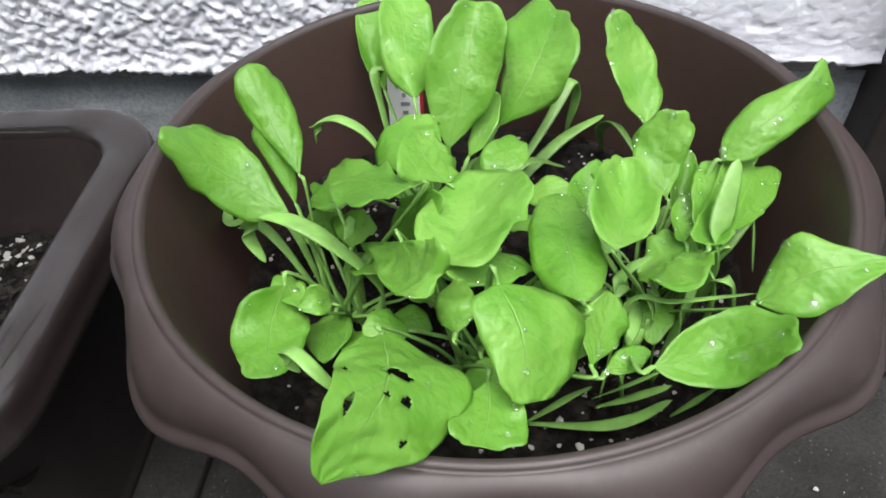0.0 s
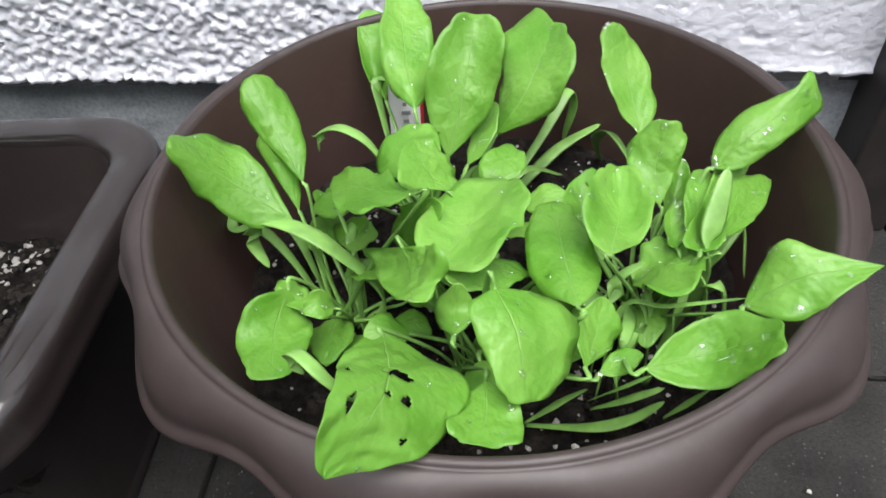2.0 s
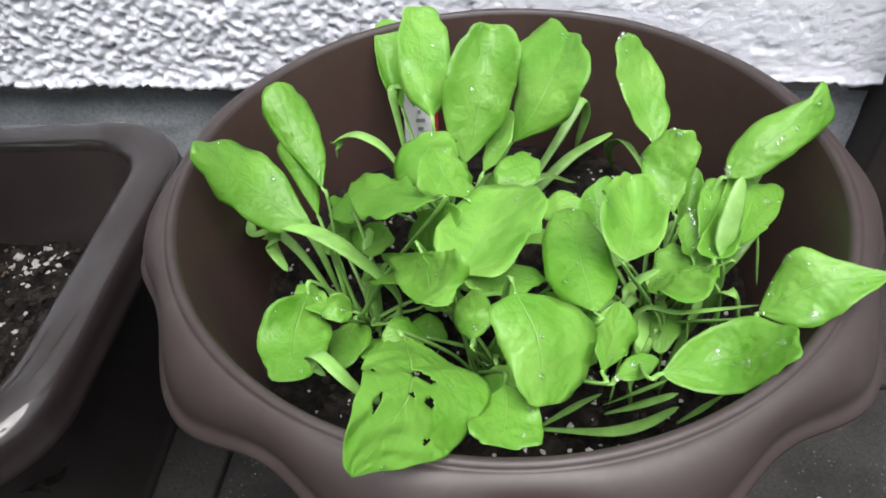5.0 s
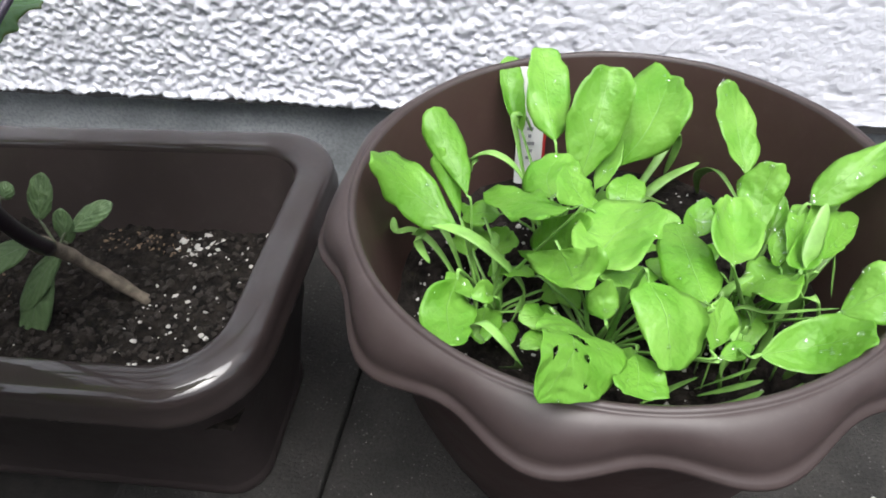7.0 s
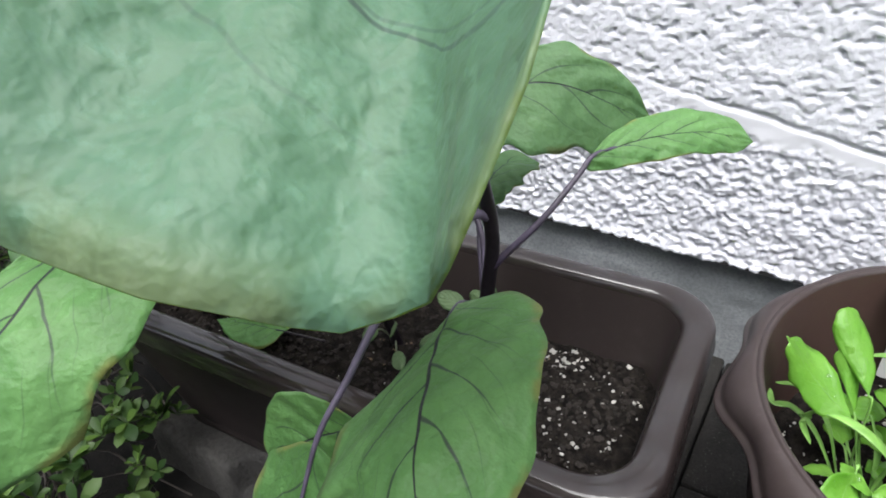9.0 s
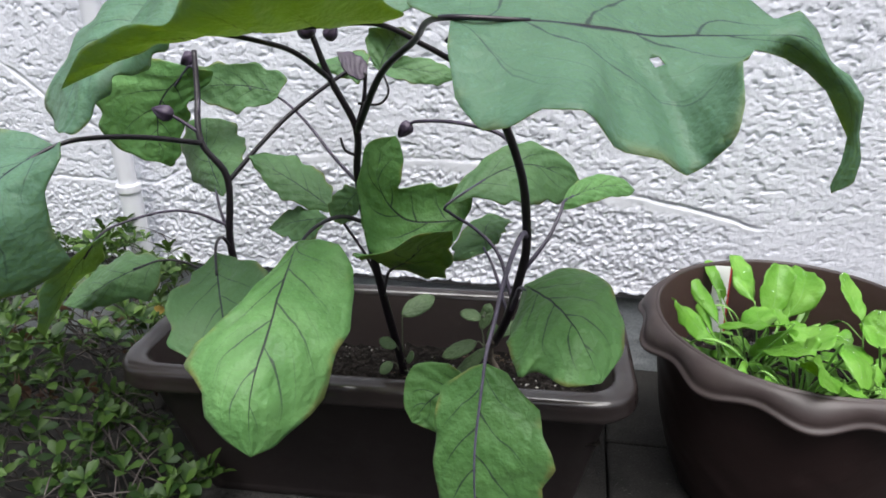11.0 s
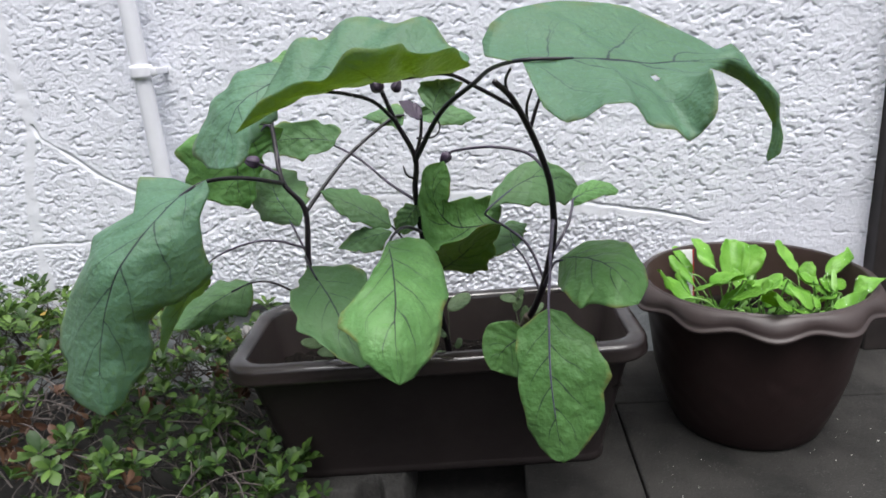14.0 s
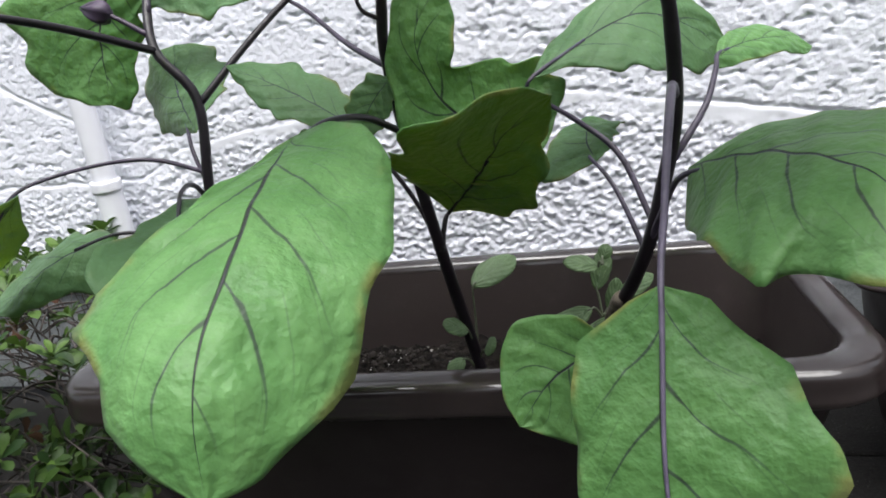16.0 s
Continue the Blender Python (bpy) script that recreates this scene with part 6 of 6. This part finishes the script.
# ---- plant label in the bowl ----
def plant_label():
    foot = (0.470, -0.126, 0.163)
    tag = thing("plant_label", foot, "white plastic plant label with red edge and grey print", "label")
    lean = Matrix.Translation(foot) @ Matrix.Rotation(radians(-12), 4, "X") @ Matrix.Rotation(radians(1), 4, "Y") @ Matrix.Rotation(radians(6), 4, "Z")

    def plate(name, lo, hi, mat, bev, label=""):
        bm = bmesh.new()
        box_into(bm, lo, hi, bev, 1)
        bmesh.ops.transform(bm, matrix=lean, verts=bm.verts)
        part(name, bm, mat, tag, label, smooth=False)

    plate("plate", (-0.0135, -0.0005, -0.01), (0.0105, 0.0005, 0.109), M_TAG, 0.0003)
    plate("edge_band", (0.0105, -0.0005, 0.0), (0.0132, 0.0005, 0.109), M_TAG_RED, 0.0003, "red printed edge")
    for i, z in enumerate((0.024, 0.031, 0.038, 0.045, 0.052)):
        plate("print_bar", (-0.004 + 0.0012 * (i % 2), -0.0010, z), (0.0000 + 0.0015 * (i % 3), -0.0006, z + 0.0030), M_TAG_INK, 0.0)


plant_label()


# ---- azalea bush ----
def bush_top(x, y):
    side = np.clip((-0.16 - x) / 0.38, 0, 1)
    front = np.clip((y + 0.98) / 0.25, 0.25, 1)
    back = 1 - 0.06 * np.clip((y + 0.30) / 0.25, 0, 1)
    return (0.115 + 0.155 * side ** 1.2) * front * back + 0.035 * (field(x * 9 + 3, y * 9, 14) - 0.5) + 0.02 * (field(x * 24, y * 24, 15) - 0.5)


def bush_free(x, y, z):
    rim = x > -0.350 and y > -0.470 and z > 0.165
    body = x > -0.300 and y > -0.440
    block = x > -0.310 and y > -0.470 and z < 0.025
    return not (rim or body or block)


def rosette(seed):
    """A sprig: short twig with a whorl of small pointed leaves."""
    rnd = random.Random(seed)
    co, faces = [], []
    n = rnd.randint(5, 9)
    for i in range(n):
        ring = i / n
        a = i * 2.399 + rnd.uniform(-0.3, 0.3)
        rise = rnd.uniform(0.15, 0.55) + 0.5 * ring
        ln = rnd.uniform(0.017, 0.032) * (1 - 0.40 * ring)
        w = ln * rnd.uniform(0.20, 0.30)
        out = Vector((math.cos(a) * math.cos(rise), math.sin(a) * math.cos(rise), math.sin(rise)))
        side = Vector((-math.sin(a), math.cos(a), 0))
        up = side.cross(out) * -1
        root = Vector((0, 0, -0.006 + 0.007 * ring)) + out * 0.002
        k = len(co)
        for t, ww, drop in ((0.0, 0.12, 0), (0.3, 0.62, 0.02), (0.62, 1.0, 0.0), (0.86, 0.72, -0.05), (1.0, 0.0, -0.10)):
            mid = root + out * (ln * t) + up * (ln * drop)
            co += [mid - side * (w * ww) + up * (0.3 * w * ww), mid, mid + side * (w * ww) + up * (0.3 * w * ww)]
        for s in range(4):
            b = k + 3 * s
            faces += [(b, b + 1, b + 4, b + 3), (b + 1, b + 2, b + 5, b + 4)]
    return np.array([c[:] for c in co]), np.array(faces)


def build_bush():
    rnd = random.Random(21)
    bush = thing("azalea_bush", (-0.62, -0.5, -0.075), "low azalea bush of small glossy leaves and bare grey twigs", "bush")
    home = HOME[bush.name]
    kinds = [rosette(s) for s in range(10)]
    meshes = []
    for i, (co, faces) in enumerate(kinds):
        me = mesh_of("sprig", co, faces)
        me.materials.append(M_BUSH)
        meshes.append(me)
    spots = []
    while len(spots) < 640:
        x, y = (rnd.uniform(-0.50, -0.17) if rnd.random() < 0.25 else rnd.uniform(-1.45, -0.17)), rnd.uniform(-1.0, -0.04)
        top = float(bush_top(np.array([x]), np.array([y]))[0])
        depth = rnd.random() ** 1.9
        thick = float(field(np.array([x * 7.0]), np.array([y * 7.0 + 5]), 17)[0])
        if rnd.random() > 0.16 + 1.5 * max(thick - 0.28, 0) + 0.5 * (x < -0.62) + 0.6 * (y > -0.30) + 0.8 * (x > -0.42):
            continue
        z = top - depth * (0.13 + 0.08 * (x > -0.40)) - 0.004 - 0.04 * (x > -0.30)
        if z < -0.05 or not bush_free(x, y, z):
            continue
        spots.append((x, y, z, rnd.uniform(0, 6.28), rnd.uniform(-0.7, 0.7), rnd.uniform(-0.7, 0.3), rnd.uniform(0.75, 1.2), rnd.randrange(10), depth))
    while len(spots) < 740:
        x, y = rnd.uniform(-0.48, -0.20), rnd.uniform(-0.75, -0.40)
        z = float(bush_top(np.array([x]), np.array([y]))[0]) - 0.01 - 0.08 * rnd.random() - 0.03 * (x > -0.30)
        if bush_free(x, y, z):
            spots.append((x, y, z, rnd.uniform(0, 6.28), rnd.uniform(-0.6, 0.6), rnd.uniform(-0.6, 0.6), rnd.uniform(0.8, 1.2), rnd.randrange(10), 0.1))
    while len(spots) < 1040:
        x, y = rnd.uniform(-1.25, -0.40), rnd.uniform(-0.48, -0.05)
        z = float(bush_top(np.array([x]), np.array([y]))[0]) - 0.05 * rnd.random() ** 2
        if bush_free(x, y, z):
            spots.append((x, y, z, rnd.uniform(0, 6.28), rnd.uniform(-0.6, 0.6), rnd.uniform(-0.6, 0.6), rnd.uniform(0.9, 1.3), rnd.randrange(10), 0.3))
    near = sorted(range(len(spots)), key=lambda i: spots[i][8] + 1.6 * abs(spots[i][0] + 0.40) + 0.8 * abs(spots[i][1] + 0.55))[:300]
    near = set(near)
    co_all, face_all, count = [], [], 0
    for i, (x, y, z, a, tx, ty, size, kind, _) in enumerate(spots):
        m = Matrix.LocRotScale((x, y, z), Euler((tx, ty, a)), (size, size, size))
        if i in near:
            ob = new("sprig", meshes[kind])
            ob.parent = bush
            ob.matrix_basis = Matrix.Translation(-home) @ m
        else:
            co, faces = kinds[kind]
            arr = np.array(m)
            co_all.append(co @ arr[:3, :3].T + arr[:3, 3] - np.array(home))
            face_all.append(faces + count)
            count += len(co)
    ob = new("foliage", mesh_of("foliage", np.concatenate(co_all), np.concatenate(face_all)))
    ob.data.materials.append(M_BUSH)
    ob.parent = bush
    tagged(ob, kind="stuff")
    # twigs below the sprigs
    bm = bmesh.new()
    for i in range(0, len(spots)):
        x, y, z = spots[i][:3]
        lean = Vector((rnd.uniform(-0.09, 0.09), rnd.uniform(-0.07, 0.09), 0))
        foot = Vector((x, y, z)) + lean + Vector((0, 0, -rnd.uniform(0.05, 0.11)))
        foot.z = max(foot.z, -0.074)
        if not bush_free(foot.x, foot.y, foot.z):
            continue
        mid = foot.lerp(Vector((x, y, z)), 0.5) + Vector((rnd.uniform(-0.02, 0.02), rnd.uniform(-0.02, 0.02), 0.01))
        if not bush_free(mid.x, mid.y, mid.z):
            continue
        path = smooth_path([foot, mid, (x, y, z - 0.003)], 3)
        rings = []
        r0 = rnd.uniform(0.0011, 0.0024)
        for q in range(len(path)):
            r = r0 * (1 - 0.6 * q / (len(path) - 1))
            rings.append([bm.verts.new(path[q] + Vector((r * math.cos(t), r * math.sin(t), 0.3 * r * math.cos(t)))) for t in (0, 1.57, 3.14, 4.71)])
        loft(bm, rings)
    for i in range(800):
        x, y = rnd.uniform(-1.3, -0.26), rnd.uniform(-0.9, -0.15)
        z = float(bush_top(np.array([x]), np.array([y]))[0]) - rnd.uniform(0.03, 0.10)
        a = rnd.uniform(0, 6.28)
        d = Vector((math.cos(a), math.sin(a), rnd.uniform(-0.2, 0.3))) * rnd.uniform(0.018, 0.050)
        p = Vector((x, y, z))
        if not (bush_free(*(p + d)) and bush_free(*(p - d)) and bush_free(*p)):
            continue
        path = smooth_path([p - d, p + Vector((rnd.uniform(-0.012, 0.012), rnd.uniform(-0.012, 0.012), 0.010)), p + d], 4)
        r0 = rnd.uniform(0.0008, 0.0016)
        loft(bm, [[bm.verts.new(q + Vector((r0 * math.cos(t) * 0.7, r0 * math.cos(t) * 0.7, r0 * math.sin(t)))) for t in (0, 1.57, 3.14, 4.71)] for q in path])
    part("twig_tangle", bm, M_TWIG, bush, "bare grey-brown twigs", kind="stuff")
    # withered tufts
    co_all, face_all, count = [], [], 0
    for k, (x, y) in enumerate([(rnd.uniform(-0.75, -0.34), rnd.uniform(-0.75, -0.2)) for _ in range(60)]):
        z = float(bush_top(np.array([x]), np.array([y]))[0]) - rnd.uniform(0.015, 0.06)
        if not bush_free(x, y, z):
            continue
        m = np.array(Matrix.LocRotScale((x, y, z), Euler((rnd.uniform(-2, 2), rnd.uniform(-2, 2), 0)), (0.9, 0.9, 0.9)))
        co, faces = kinds[k % 10]
        co_all.append(co @ m[:3, :3].T + m[:3, 3] - np.array(home))
        face_all.append(faces + count)
        count += len(co)
    ob = new("withered_leaves", mesh_of("withered_leaves", np.concatenate(co_all), np.concatenate(face_all)))
    ob.data.materials.append(M_BUSH_DRY)
    ob.parent = bush
    tagged(ob, "curled reddish-brown withered leaves", kind="stuff")


build_bush()


def yellow_leaves():
    """A few yellowed leaves caught in the bush."""
    rnd = random.Random(77)
    co, faces = rosette(3)
    for i in range(9):
        x, y = rnd.uniform(-0.75, -0.36), rnd.uniform(-0.72, -0.25)
        z = float(bush_top(np.array([x]), np.array([y]))[0]) - rnd.uniform(0.0, 0.02)
        leaf = new("yellowed_leaf", mesh_of("yellowed_leaf", co[:15], faces[:8]))
        leaf.data.materials.append(M_BUSH_YELLOW)
        leaf.matrix_world = Matrix.LocRotScale((x, y, z), Euler((rnd.uniform(-0.8, 0.8), rnd.uniform(-0.8, 0.8), rnd.uniform(0, 6.28))), (1.1, 1.1, 1.1))
        tagged(leaf, "single yellowed leaf caught among the azalea twigs", "leaf", "yellowed leaves in the bush")


yellow_leaves()


# ---- corrugated hose behind the trough ----
def build_hose():
    bm = bmesh.new()
    path = smooth_path([(-0.545, -0.060, -0.02), (-0.500, -0.090, 0.075), (-0.440, -0.085, 0.130), (-0.36, -0.075, 0.150), (-0.26, -0.070, 0.140), (-0.12, -0.075, 0.06), (-0.08, -0.08, -0.02)], 26)
    rings = []
    for i, q in enumerate(path):
        tan = (path[min(i + 1, len(path) - 1)] - path[max(i - 1, 0)]).normalized()
        x = Vector((0.1, 1, 0.2)).cross(tan).normalized()
        y = tan.cross(x)
        r = 0.0135 + 0.0018 * (1 if i % 4 < 2 else -1)
        rings.append([bm.verts.new(q + x * r * math.cos(2 * math.pi * k / 18) + y * r * math.sin(2 * math.pi * k / 18)) for k in range(18)])
    loft(bm, rings)
    bmesh.ops.recalc_face_normals(bm, faces=bm.faces)
    single("drain_hose", bm, M_HOSE, "grey corrugated drain hose lying behind the trough", "hose")


build_hose()
